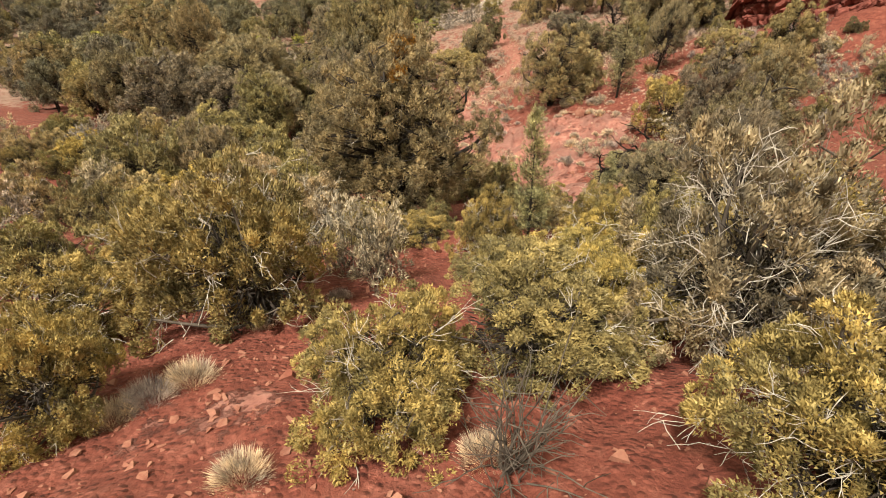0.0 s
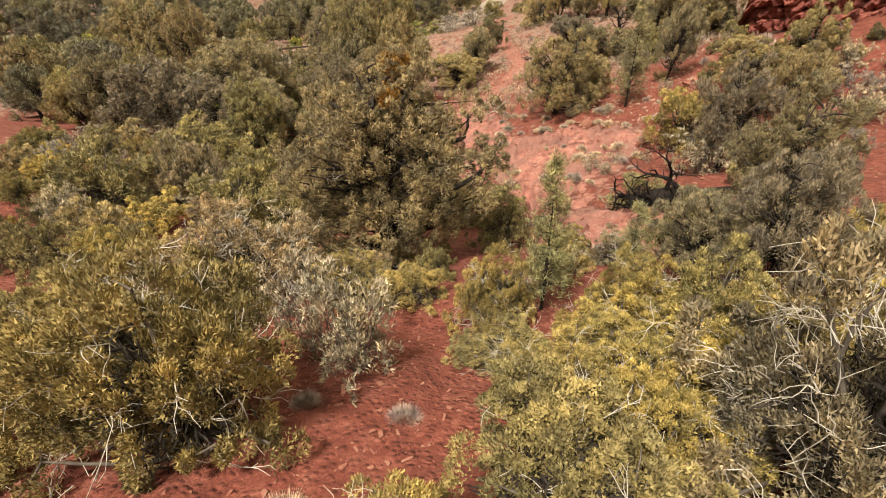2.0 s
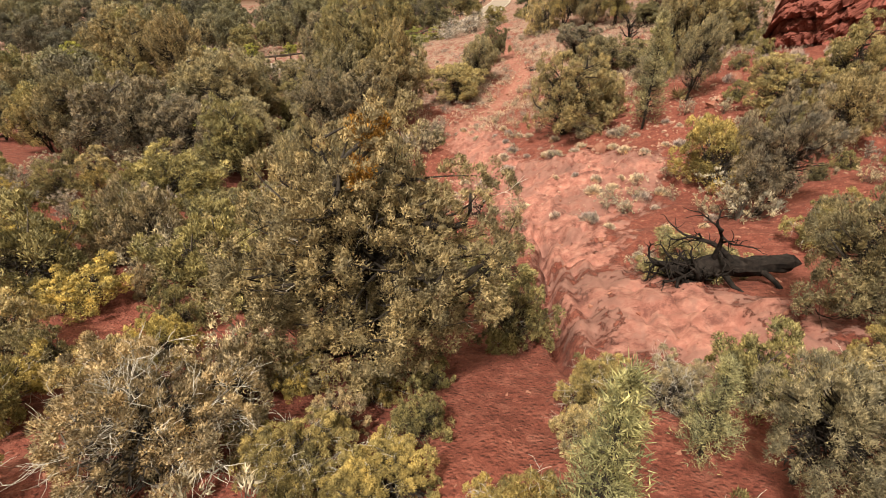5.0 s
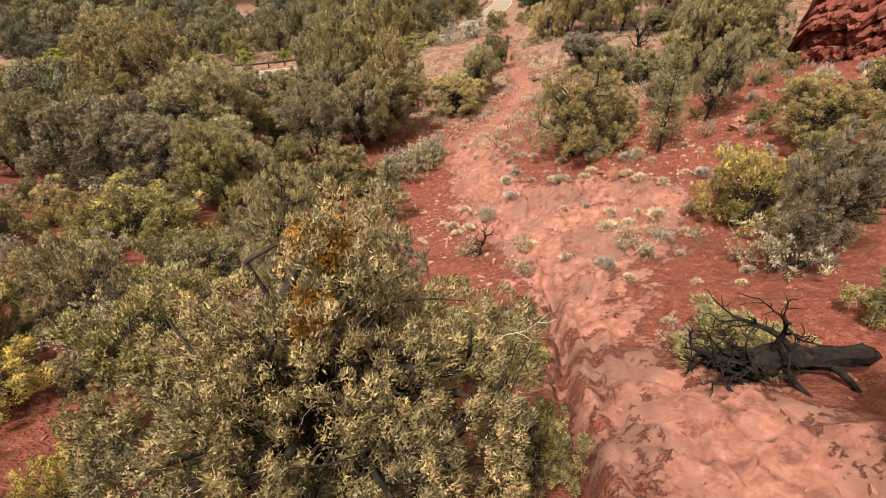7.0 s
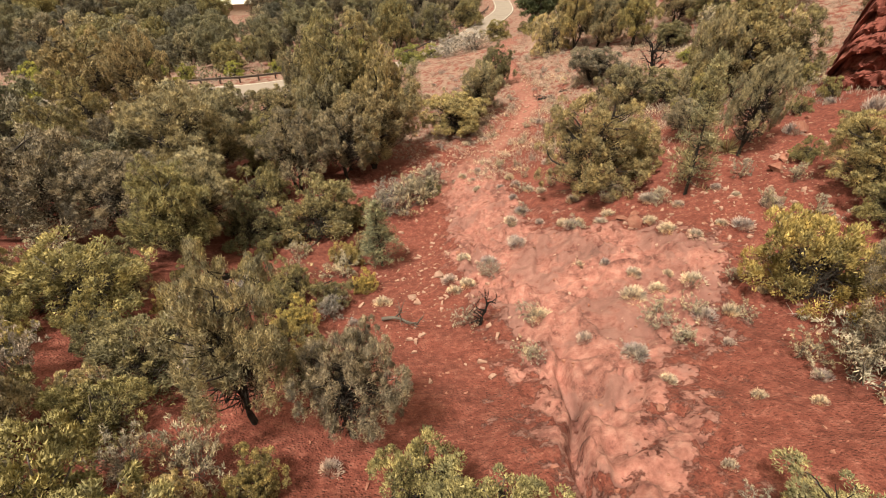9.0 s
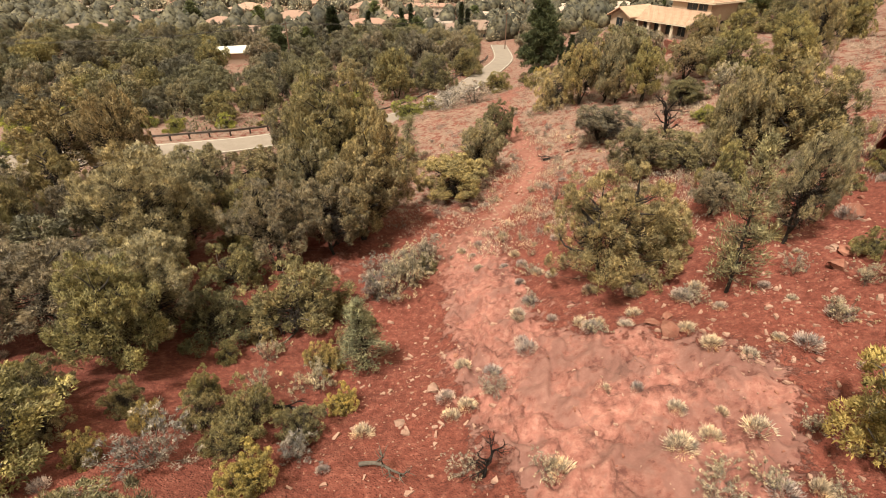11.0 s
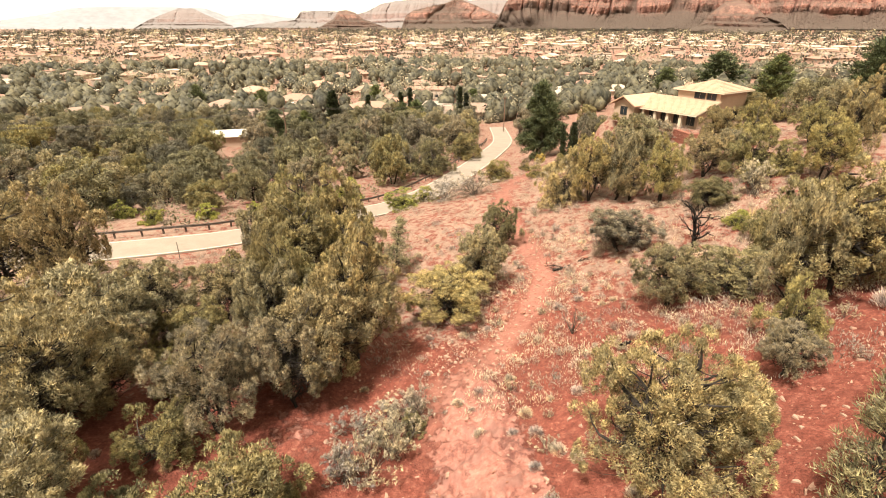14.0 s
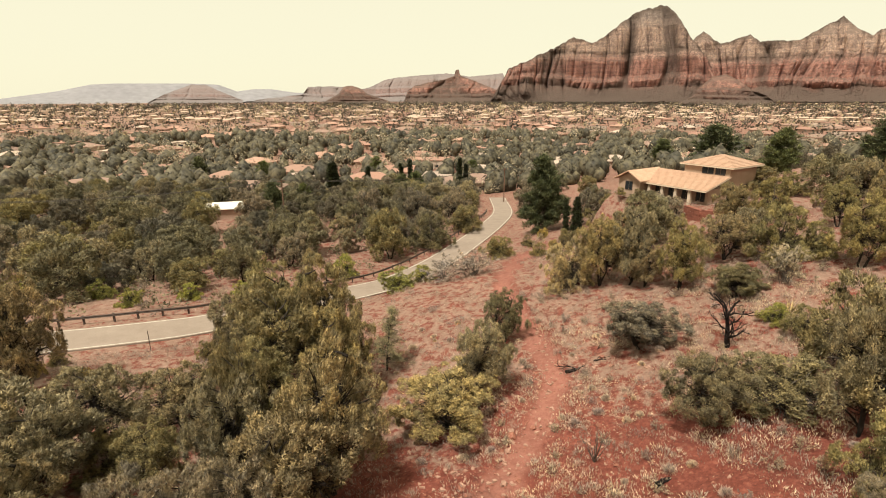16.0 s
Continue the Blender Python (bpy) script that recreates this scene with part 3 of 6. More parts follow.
def make_tree(kind, seed, w, h, tips, per, leaf, leaf_mat, bark, label, lobes=16, clump=0.26, low=0.22, trunk=0.14, lean=0.05, forks=3, category="tree", solid=0.5, dead=0, rust=0, boughs=70, coarse=False, gap=1.0):
    r = np.random.RandomState(seed)
    thing = tagged(new(kind), label, category)
    crown, wood = Shell(), Shell()
    p, out, c, size = lobed(r, tips * 3, w, h, low, lobes, solid, False)
    k = spaced(p, clump * gap)[:tips]
    p, out = p[k], out[k]
    clumps(crown, r, p, clump, per, leaf[0], leaf[1], out, 1.35)
    axes = []
    for k in range(forks):
        a = k * math.tau / forks + r.uniform(-0.5, 0.5)
        reach = w * 0.16 if forks > 1 else 0.0
        u = np.linspace(0, 1, 9)[:, None]
        top = np.array((math.cos(a) * reach, math.sin(a) * reach, h * r.uniform(0.74, 0.92)))
        s = np.array((0.05 * math.cos(a), 0.05 * math.sin(a), -0.15))
        pts = s + (top - s) * np.concatenate([u ** 1.6, u ** 1.6, u], 1) + np.sin(u * math.pi) * r.normal(0, lean * h, 3) * (1, 1, 0) + r.normal(0, 0.012 * h, (9, 3)) * (u > 0)
        tube(wood, pts, trunk * np.linspace(1, 0.16, 9) / math.sqrt(forks), 7)
        axes.append(pts)

    def base(u, q):
        ax = axes[int(np.argmin([np.linalg.norm(a[5, :2] - q[:2]) for a in axes]))]
        z = max(0.12 * h, q[2] - (0.1 + 0.25 * u) * np.linalg.norm(q[:2] - ax[5, :2]) - 0.05 * h)
        return ax[int(np.argmin(np.abs(ax[:, 2] - z)))]

    limbs = Shell()
    wood_to(limbs, r, c[::3] if coarse else c, base, trunk * 0.42, sides=4 if coarse else 5)
    wood_to(limbs, r, p[r.choice(len(p), min(boughs, len(p)), replace=False)], base, trunk * 0.17, sides=4)
    part("trunk", wood.mesh("trunk", bark, True), thing)
    # dark blades join the limbs as painted shade in the crown
    crown_shade_twigs(limbs, r, 240 if coarse else 1300, w, h, 0.44, 0.055 * h, 0.02 * h if coarse else 0.009 * h)
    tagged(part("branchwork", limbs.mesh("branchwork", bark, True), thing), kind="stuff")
    part("crown", crown.mesh("crown", leaf_mat), thing)
    if dead:
        twigs = Shell()
        for _ in range(dead):
            q = p[r.randint(len(p))]
            pts = limb(r, q * (0.85, 0.85, 0.9), q - np.array((0, 0, h * 0.45)), r.uniform(0.3, 0.8), 0.25, 6)
            tube(twigs, pts, np.linspace(0.006, 0.002, 6), 4)
            for i in (2, 3, 4):
                tube(twigs, limb(r, pts[i], pts[i] - pts[i - 1] + r.normal(0, 0.08, 3), 0.25, 0.3, 4), np.linspace(0.005, 0.002, 4), 3)
        tagged(part("deadwood", twigs.mesh("deadwood", BARK_PALE, True), thing, "bleached dead twigs"), kind="stuff")
    if rust:
        growth = Shell()
        for q, s in (((0.15, 0.1, 0.96 * h), 0.27), ((-0.12, -0.2, 0.86 * h), 0.2)):
            pts = np.array(q) + sphere_ways(r, 40) * s * r.uniform(0.2, 1, (40, 1))
            clumps(growth, r, pts, 0.1, 70, 0.06, 0.013)
        part("rusty_clump", growth.mesh("rusty_clump", LEAF_RUST), thing, "rust-orange dying clump of foliage")
    return thing


def make_conifer(kind, seed, w, h, whorls, per_whorl, per, leaf, leaf_mat, bark, label, trunk=0.05, fill=1.0, low=0.12, power=0.8, category="tree", droop=0.1, clump=0.12):
    """A tree with one straight stem and branches in whorls."""
    r = np.random.RandomState(seed)
    thing = tagged(new(kind), label, category)
    crown, wood = Shell(), Shell()
    stem = limb(r, (0, 0, -0.15), (0, 0, 1), h * 0.98 + 0.15, 0.02, 9)
    tube(wood, stem, trunk * np.linspace(1, 0.12, 9), 6)
    tips, outs = [], []
    for i in range(whorls):
        u = low + (0.98 - low) * i / (whorls - 1)
        reach = 0.5 * w * (1 - u) ** power * r.uniform(0.75, 1.15) + 0.03 * w
        ax = stem[min(8, int(u * 8.5))]
        for j in range(per_whorl):
            a = r.uniform(0, math.tau)
            d = np.array((math.cos(a), math.sin(a), r.uniform(-droop, 0.45)))
            L = reach * r.uniform(0.55, 1.15)
            pts = limb(r, (ax[0], ax[1], u * h), d, L, 0.1, 5, 0.05)
            tube(wood, pts, np.linspace(trunk * 0.3, trunk * 0.06, 5) * (1.1 - 0.6 * u), 4)
            for q in np.linspace(0.35, 1, max(2, int(L / clump * fill))):
                tips.append(pts[0] + (pts[-1] - pts[0]) * q + r.normal(0, 0.35 * clump, 3))
                outs.append(d)
    clumps(crown, r, np.array(tips), clump, per, leaf[0], leaf[1], np.array(outs))
    part("trunk", wood.mesh("trunk", bark, True), thing)
    part("crown", crown.mesh("crown", leaf_mat), thing)
    return thing


def make_brush(kind, seed, w, h, twigs, per, label, leaf_mat, wood_mat, category="shrub"):
    """Twiggy low scrub: a fan of thin stems with small pale leaves."""
    r = np.random.RandomState(seed)
    thing = tagged(new(kind), label, category)
    wood, crown, pts_all, ways = Shell(), Shell(), [], []
    thin = wood if per else Shell()
    for _ in range(twigs):
        a, t = r.uniform(0, math.tau), abs(r.normal(0, 0.55))
        d = np.array((math.cos(a) * math.sin(t) * w / h, math.sin(a) * math.sin(t) * w / h, math.cos(t)))
        pts = limb(r, (*r.normal(0, 0.05 * w, 2), -0.05), d, h * r.uniform(0.6, 1.1), 0.13, 6)
        tube(wood, pts, np.linspace(0.009, 0.003, 6) * max(1, h), 3)
        for i in (2, 3, 4):
            sub = limb(r, pts[i], pts[i] - pts[i - 1] + r.normal(0, 0.14 * h, 3), h * r.uniform(0.2, 0.4), 0.2, 4)
            tube(thin, sub, np.linspace(0.005, 0.002, 4) * max(1, h), 3)
            pts_all += [sub[2], sub[3]]
            ways += [sub[3] - sub[2]] * 2
        pts_all.append(pts[-1])
        ways.append(pts[-1] - pts[-2])
    if per:
        clumps(crown, r, np.array(pts_all), 0.06 * max(1, h), per, 0.06 * max(0.8, h), 0.012 * max(0.8, h), np.array(ways) * 3)
        part("foliage", crown.mesh("foliage", leaf_mat), thing)
    else:
        tagged(part("branchwork", thin.mesh("branchwork", wood_mat, True), thing), kind="stuff")
    part("trunk", wood.mesh("trunk", wood_mat, True), thing)
    return thing


def make_tuft(seed, n=640, width=0.012):
    """A bunch of bent dry blades, each of two joints."""
    r = np.random.RandomState(seed)
    sh = Shell()
    w = sphere_ways(r, n)
    w[:, 2] = np.abs(w[:, 2])
    c = w * (0.3, 0.3, 0.27) * r.uniform(0.2, 1.0, (n, 1)) ** 0.6
    way = np.array((0, 0, 0.75)) + w + r.normal(0, 0.3, (n, 3))
    leaves(sh, c - (0, 0, 0.02), way, 0.17, width * 1.5, r, face=unit(w + r.normal(0, 0.35, (n, 3))))
    return tagged(new("grass_tuft", sh.mesh("grass_tuft", LEAF_TUFT)), "dry grey-straw bunch of desert grass on red earth", "grass tuft")


STANDING = {}


def plant(kind, x, y, h, w, turn=None, sink=0.05):
    """Stand one of the kind's forms at x, y, scaled to its height and width."""
    forms, size = KINDS[kind]
    count = STANDING.setdefault(kind, [0] * (len(forms) + 1))
    i = count[-1] % len(forms)
    count[-1] += 1
    r = random.Random(int(x * 131 + y * 977))
    turn = r.uniform(0, 360) if turn is None else turn
    m = pose(x, y, spot(x, y) - sink, r.uniform(-3, 3), r.uniform(-3, 3), turn) @ Matrix.Diagonal((w / size[0], w / size[0], h / size[1], 1))
    if count[i] == 0:
        forms[i].matrix_basis = m
        ob = forms[i]
    else:
        s = forms[i].scale
        ob = copy_thing(forms[i], m @ Matrix.Diagonal((1 / s[0], 1 / s[1], 1 / s[2], 1)))
    count[i] += 1
    return ob


KINDS = {
    "manzanita": ([make_shrub("manzanita_shrub", s, 2.4, 1.8, 330, 215, (0.037, 0.0125), LEAF_MANZANITA, BARK_GREY, t, "yellow-green manzanita shrub with bleached twigs on red earth", lobes=30, clump=0.1, solid=0.3) for s, t in ((1, 90), (2, 40), (3, 120))], (2.4, 1.8)),
    "silverbush": ([make_shrub("silvery_shrub", s, 2.5, 2.0, 260, 250, (0.042, 0.0125), LEAF_SILVER, BARK_GREY, t, "pale olive shrub bristling with bleached dead twigs", lobes=26, clump=0.11, solid=0.3) for s, t in ((4, 260), (5, 200))], (2.5, 2.0)),
    "oak": ([make_shrub("scrub_oak", s, 2.7, 2.0, 240, 120, (0.06, 0.02), LEAF_OAK, BARK_GREY, t, "rounded olive-green scrub oak on red earth", lobes=27, clump=0.13, solid=0.3) for s, t in ((6, 16), (7, 6), (8, 40))], (2.7, 2.0)),
    "juniper": ([make_tree("juniper_tree", s, 4.4, 4.6, 330, 220, (0.08, 0.02), LEAF_JUNIPER, BARK_AND_SHADE, "dense olive juniper tree with dark twisted limbs", lobes=42, clump=0.2, low=0.08, trunk=0.15, solid=0.3, dead=6, gap=1.1) for s in (11, 12, 13)], (4.4, 4.6)),
    "juniperA": ([make_tree("juniper_tree", 14, 4.3, 4.9, 1450, 130, (0.055, 0.0145), LEAF_JUNIPER, BARK_AND_SHADE, "large olive juniper with a rust-orange clump near its top", lobes=90, clump=0.115, trunk=0.2, dead=26, rust=1, boughs=200, low=0.05, solid=0.3)], (4.3, 4.9)),
    "pinyon": ([make_tree("pinyon_pine", s, 4.0, 5.0, 260, 190, (0.11, 0.0165), LEAF_PINYON, BARK_AND_SHADE, "open grey-olive pinyon pine with a dark crooked trunk", lobes=34, clump=0.2, forks=f, low=0.26, lean=0.07, boughs=90, solid=0.3, dead=6, gap=1.1) for s, f in ((21, 1), (22, 2), (23, 2))], (4.0, 5.0)),
    "sapling": ([make_conifer("young_pine", s, 1.6, 3.8, 26, 6, 15, (0.13, 0.014), LEAF_SAPLING, BARK_AND_SHADE, "slender young pine with thin feathery branches", clump=0.13) for s in (31, 32)], (1.6, 3.8)),
    "brush": ([make_brush("grey_brush", s, 1.8, 1.2, 26, 22, "grey-beige twiggy desert brush on red earth", LEAF_BRUSH, BARK_GREY) for s in (41, 42, 43)], (1.7, 1.3)),
    "scrub": ([make_brush("grey_scrub", s, 1.6, 1.0, 16, 24, "low grey-beige desert scrub on the slope", LEAF_BRUSH, BARK_GREY) for s in (46, 47, 48)], (1.6, 1.0)),
    "dead_shrub": ([make_brush("dead_shrub", 45, 1.2, 1.2, 40, 0, "leafless grey shrub with twisted dead branches", LEAF_BRUSH, BARK_GREY)], (1.2, 1.2)),
    "bigpine": ([make_conifer("tall_pine", 51, 8.0, 12.0, 24, 9, 30, (0.55, 0.075), LEAF_PINE, BARK_GREY, "tall dark-green conical pine beside the road", trunk=0.24, clump=0.42, power=0.6, low=0.06)], (8.0, 12.0)),
    "tallpine": ([make_conifer("tall_pine", s, 6.0, 9.0, 16, 7, 22, (0.6, 0.09), LEAF_PINE, BARK_GREY, "dark-green pine standing behind the house", trunk=0.2, clump=0.42, power=0.5, low=0.15) for s in (52, 53)], (6.0, 9.0)),
    "cypress": ([make_conifer("cypress_tree", 54, 1.0, 5.0, 24, 5, 14, (0.3, 0.07), LEAF_CYPRESS, BARK_AND_SHADE, "narrow dark columnar cypress", trunk=0.08, clump=0.16, power=0.25, low=0.05, droop=-0.6)], (1.0, 5.0)),
    "forest": ([make_tree("forest_juniper", s, 4.6, 5.0, 78, 210, (0.17, 0.055), mt, BARK_AND_SHADE, "olive juniper of the wooded slope below the road", lobes=22, clump=0.42, forks=2, boughs=6, low=0.03, solid=0.3, coarse=True) for s, mt in ((61, LEAF_WOODLAND), (62, LEAF_PINYON), (63, LEAF_WOODLAND), (64, LEAF_OAK), (68, LEAF_WOODLAND))], (4.6, 5.0)),
    "roadside": ([make_tree("roadside_juniper", s, 4.4, 5.0, 200, 210, (0.1, 0.028), mt, BARK_AND_SHADE, "dark-limbed olive juniper on the dry slope", lobes=34, clump=0.25, forks=f, boughs=40, low=0.16, solid=0.3) for s, mt, f in ((65, LEAF_JUNIPER, 3), (66, LEAF_PINYON, 1), (67, LEAF_OAK, 2), (69, LEAF_JUNIPER, 2))], (4.4, 5.0)),
    "lowshrub": ([make_shrub(nm, s, 2.5, 1.8, 135, 170, (0.065, 0.02), mt, BARK_GREY, t, lb, lobes=26, clump=0.15, fine=16, solid=0.3) for s, t, mt, nm, lb in ((91, 8, LEAF_MANZANITA, "manzanita_shrub", "yellow-green manzanita shrub on the slope"), (92, 0, LEAF_OAK, "scrub_oak", "rounded olive-green scrub oak on the slope"), (93, 22, LEAF_SILVER, "silvery_shrub", "pale olive shrub with bleached twigs on the slope"), (94, 6, LEAF_OAK, "scrub_oak", "rounded olive-green scrub oak on the slope"))], (2.5, 1.8)),
    "lowoak": ([make_shrub("scrub_oak", s, 2.7, 2.0, 135, 175, (0.07, 0.022), LEAF_OAK, BARK_GREY, 0, "rounded olive-green scrub oak on the slope", lobes=26, clump=0.17, fine=12, solid=0.3) for s in (95, 96)], (2.7, 2.0)),
    "greenshrub": ([make_shrub("green_shrub", 97, 2.6, 1.9, 135, 175, (0.07, 0.022), LEAF_GREEN, BARK_GREY, 0, "rounded bright yellow-green shrub beside the road", lobes=24, clump=0.17, fine=10, solid=0.3)], (2.6, 1.9)),
    "fine_tuft": ([make_tuft(84, 2000, 0.0035)], (0.75, 0.5)),
    "tuft": ([make_tuft(s) for s in (81, 82, 83)], (0.75, 0.5)),
}

# ---------------------------------------------------------------- road
def strip(name, line, lift, a, b, mat, z=None):
    """A ribbon along a line, from a to b metres to its right."""
    way = np.gradient(line, axis=0)
    way /= np.linalg.norm(way, axis=1)[:, None]
    side = np.stack([way[:, 1], -way[:, 0]], 1)
    n = len(line)
    z = road_z if z is None else z
    v = np.concatenate([np.column_stack([line + side * q, z + lift - drop]) for q, drop in ((a, 0.3), (a, 0), (b, 0), (b, 0.3))])
    i = np.arange(n - 1)
    f = np.concatenate([np.stack([i + k * n, i + (k + 1) * n, i + 1 + (k + 1) * n, i + 1 + k * n], 1) for k in range(3)])
    me = bpy.data.meshes.new(name)
    me.from_pydata(v.tolist(), [], f.tolist())
    me.materials.append(mat)
    return me


ASPHALT = plain_material("bleached_asphalt", (0.24, 0.185, 0.145), (0.3, 0.24, 0.19), 0.5, 0.9, 0.2, 20)
LINE_PAINT = plain_material("road_paint", (0.385, 0.35, 0.294), (0.462, 0.42, 0.364), 2.0, 0.8, 0.05, 30)
RUSTY_STEEL = plain_material("weathered_steel", (0.049, 0.035, 0.028), (0.098, 0.07, 0.056), 3, 0.7, 0.2, 20)
road = tagged(new("road", strip("road", road_c, 0.02, -2.5, 2.5, ASPHALT)), "pale sun-bleached asphalt road with white edge lines", "road", kind="structure")
for a in (-2.3, 2.2):
    part("edge_line", strip("edge_line", road_c, 0.028, a, a + 0.11, LINE_PAINT), road, "white painted edge line")


def box(shell, lo, hi):
    x0, y0, z0 = lo
    x1, y1, z1 = hi
    v = [(x0, y0, z0), (x1, y0, z0), (x1, y1, z0), (x0, y1, z0), (x0, y0, z1), (x1, y0, z1), (x1, y1, z1), (x0, y1, z1)]
    shell.add(v, [(0, 3, 2, 1), (4, 5, 6, 7), (0, 1, 5, 4), (1, 2, 6, 5), (2, 3, 7, 6), (3, 0, 4, 7)])


def guard_rail():
    thing = tagged(new("guard_rail"), "dark weathered steel guard rail on posts along the road", "guard rail")
    way = np.gradient(road_c, axis=0)
    way /= np.linalg.norm(way, axis=1)[:, None]
    line = np.column_stack([road_c + np.stack([-way[:, 1], way[:, 0]], 1) * 3.9, road_z])
    keep = line[30:440]
    rail = Shell()
    n = len(keep)
    prof = ((0.0, 0.42), (0.05, 0.47), (0.0, 0.55), (0.05, 0.63), (0.0, 0.7), (-0.03, 0.7), (-0.03, 0.42))
    out = np.column_stack([np.stack([-way[:, 1], way[:, 0]], 1)[30:440], np.zeros(n)])
    v = np.concatenate([keep - out * a + np.array((0, 0, b)) for a, b in prof])
    i = np.arange(n - 1)
    k = len(prof)
    rail.add(v, np.concatenate([np.stack([i + j * n, i + 1 + j * n, i + 1 + ((j + 1) % k) * n, i + ((j + 1) % k) * n], 1) for j in range(k)]))
    part("rail", rail.mesh("rail", RUSTY_STEEL), thing)
    post = Shell()
    box(post, (-0.08, -0.08, -0.4), (0.08, 0.08, 0.74))
    me = post.mesh("post", RUSTY_STEEL)
    run = np.concatenate([[0], np.cumsum(np.linalg.norm(np.diff(keep[:, :2], axis=0), axis=1))])
    for s in np.arange(1, run[-1], 2.4):
        j = min(n - 1, int(np.searchsorted(run, s)))
        part("post", me, thing).matrix_basis = pose(*(keep[j] + out[j] * 0.13))


guard_rail()
marker = Shell()
tube(marker, [(0, 0, -0.3), (0, 0, 1.0), (0, 0, 2.1)], (0.035, 0.035, 0.03), 6)
marker_post = tagged(new("road_marker_post", marker.mesh("road_marker_post", RUSTY_STEEL)), "thin grey metal marker post at the road edge", "post")
marker_post.location = (-25.2, 71.3, spot(-25.2, 71.3))


# ---------------------------------------------------------------- far rock
def mesa_material(name, talus, red, tan, grey, green, band, relief=1.0):
    """Level sandstone beds: wooded talus, red cliffs with thin strata, tan and grey cliffs above, all fluted by joints."""
    m, nodes, links, bsdf = material(name, 0.95)
    tc, sep = nodes.new("ShaderNodeTexCoord"), nodes.new("ShaderNodeSeparateXYZ")
    links.new(tc.outputs["Object"], sep.inputs[0])
    wob = nodes.new("ShaderNodeMath")
    wob.operation = "MULTIPLY_ADD"
    wob.inputs[1].default_value = band * 1.5
    links.new(noise_node(nodes, links, 1.6 / band, 6, rough=0.65), wob.inputs[0])
    links.new(sep.outputs["Z"], wob.inputs[2])
    size = nodes.new("ShaderNodeMath")
    size.operation, size.inputs[1].default_value = "DIVIDE", band * 9.0
    links.new(wob.outputs[0], size.inputs[0])
    col = ramp_node(nodes, links, size.outputs[0], [(0.0, talus), (0.13, talus), (0.2, red), (0.44, red), (0.56, tan), (0.78, tan), (0.95, grey)])
    thin, strata = nodes.new("ShaderNodeMapping"), nodes.new("ShaderNodeTexNoise")
    thin.inputs["Scale"].default_value = (0.12, 0.12, 3.0)
    strata.inputs["Scale"].default_value, strata.inputs["Detail"].default_value = 2.2 / band, 6
    links.new(tc.outputs["Object"], thin.inputs["Vector"])
    links.new(thin.outputs[0], strata.inputs["Vector"])
    col = mixed(nodes, links, relief, col, ramp_node(nodes, links, strata.outputs["Fac"], [(0.4, (0.74, 0.72, 0.72)), (0.52, (1.0, 1.0, 1.0)), (0.65, (1.14, 1.12, 1.1))]), "MULTIPLY")
    tall, fall = nodes.new("ShaderNodeMapping"), nodes.new("ShaderNodeTexNoise")
    tall.inputs["Scale"].default_value = (1.0, 1.0, 0.1)
    fall.inputs["Scale"].default_value, fall.inputs["Detail"].default_value = 2.6 / band, 7
    links.new(tc.outputs["Object"], tall.inputs["Vector"])
    links.new(tall.outputs[0], fall.inputs["Vector"])
    col = mixed(nodes, links, relief, col, ramp_node(nodes, links, fall.outputs["Fac"], [(0.36, (0.55, 0.52, 0.54)), (0.47, (0.95, 0.95, 0.95)), (0.66, (1.2, 1.18, 1.15))]), "MULTIPLY")
    geo, sep2 = nodes.new("ShaderNodeNewGeometry"), nodes.new("ShaderNodeSeparateXYZ")
    links.new(geo.outputs["Normal"], sep2.inputs[0])
    speck = ramp_node(nodes, links, noise_node(nodes, links, 14 / band, 6), [(0.4, green), (0.65, tuple(1.6 * v for v in green))])
    flat = ramp_node(nodes, links, sep2.outputs["Z"], [(0.5, (0, 0, 0)), (0.75, (0.7, 0.7, 0.7))])
    col = mixed(nodes, links, flat, col, speck)
    # darkens talus and ledges as scrub, and clefts as painted gully shade
    soil_and_shade, grown = nodes.new("ShaderNodeAttribute"), nodes.new("ShaderNodeMath")
    soil_and_shade.attribute_name, grown.operation = "soil_and_shade", "MULTIPLY_ADD"
    grown.inputs[1].default_value = 0.9
    links.new(noise_node(nodes, links, 5.0 / band, 8, rough=0.7), grown.inputs[0])
    links.new(soil_and_shade.outputs["Fac"], grown.inputs[2])
    col = mixed(nodes, links, ramp_node(nodes, links, grown.outputs[0], [(0.62, (0, 0, 0)), (1.15, (0.78, 0.78, 0.78))]), col, speck)
    bump(nodes, links, bsdf, noise_node(nodes, links, 6 / band, 8, rough=0.7), 0.8 * relief, band * 0.25)
    links.new(col, bsdf.inputs["Base Color"])
    return m


RED_ROCK = mesa_material("far_red_rock", (0.13, 0.072, 0.056), (0.37, 0.19, 0.15), (0.43, 0.305, 0.24), (0.3, 0.24, 0.205), (0.075, 0.053, 0.042), 60)
# the haze of distance is put into these two base colours
HAZED_ROCK = mesa_material("hazed_mesa_rock", (0.15, 0.115, 0.108), (0.22, 0.145, 0.13), (0.22, 0.16, 0.145), (0.2, 0.16, 0.15), (0.13, 0.11, 0.105), 22, 0.5)
HAZED_RIDGE = plain_material("hazed_blue_ridge", (0.235, 0.225, 0.235), (0.255, 0.245, 0.25), 0.004, 0.95, 0.0, 0.02)


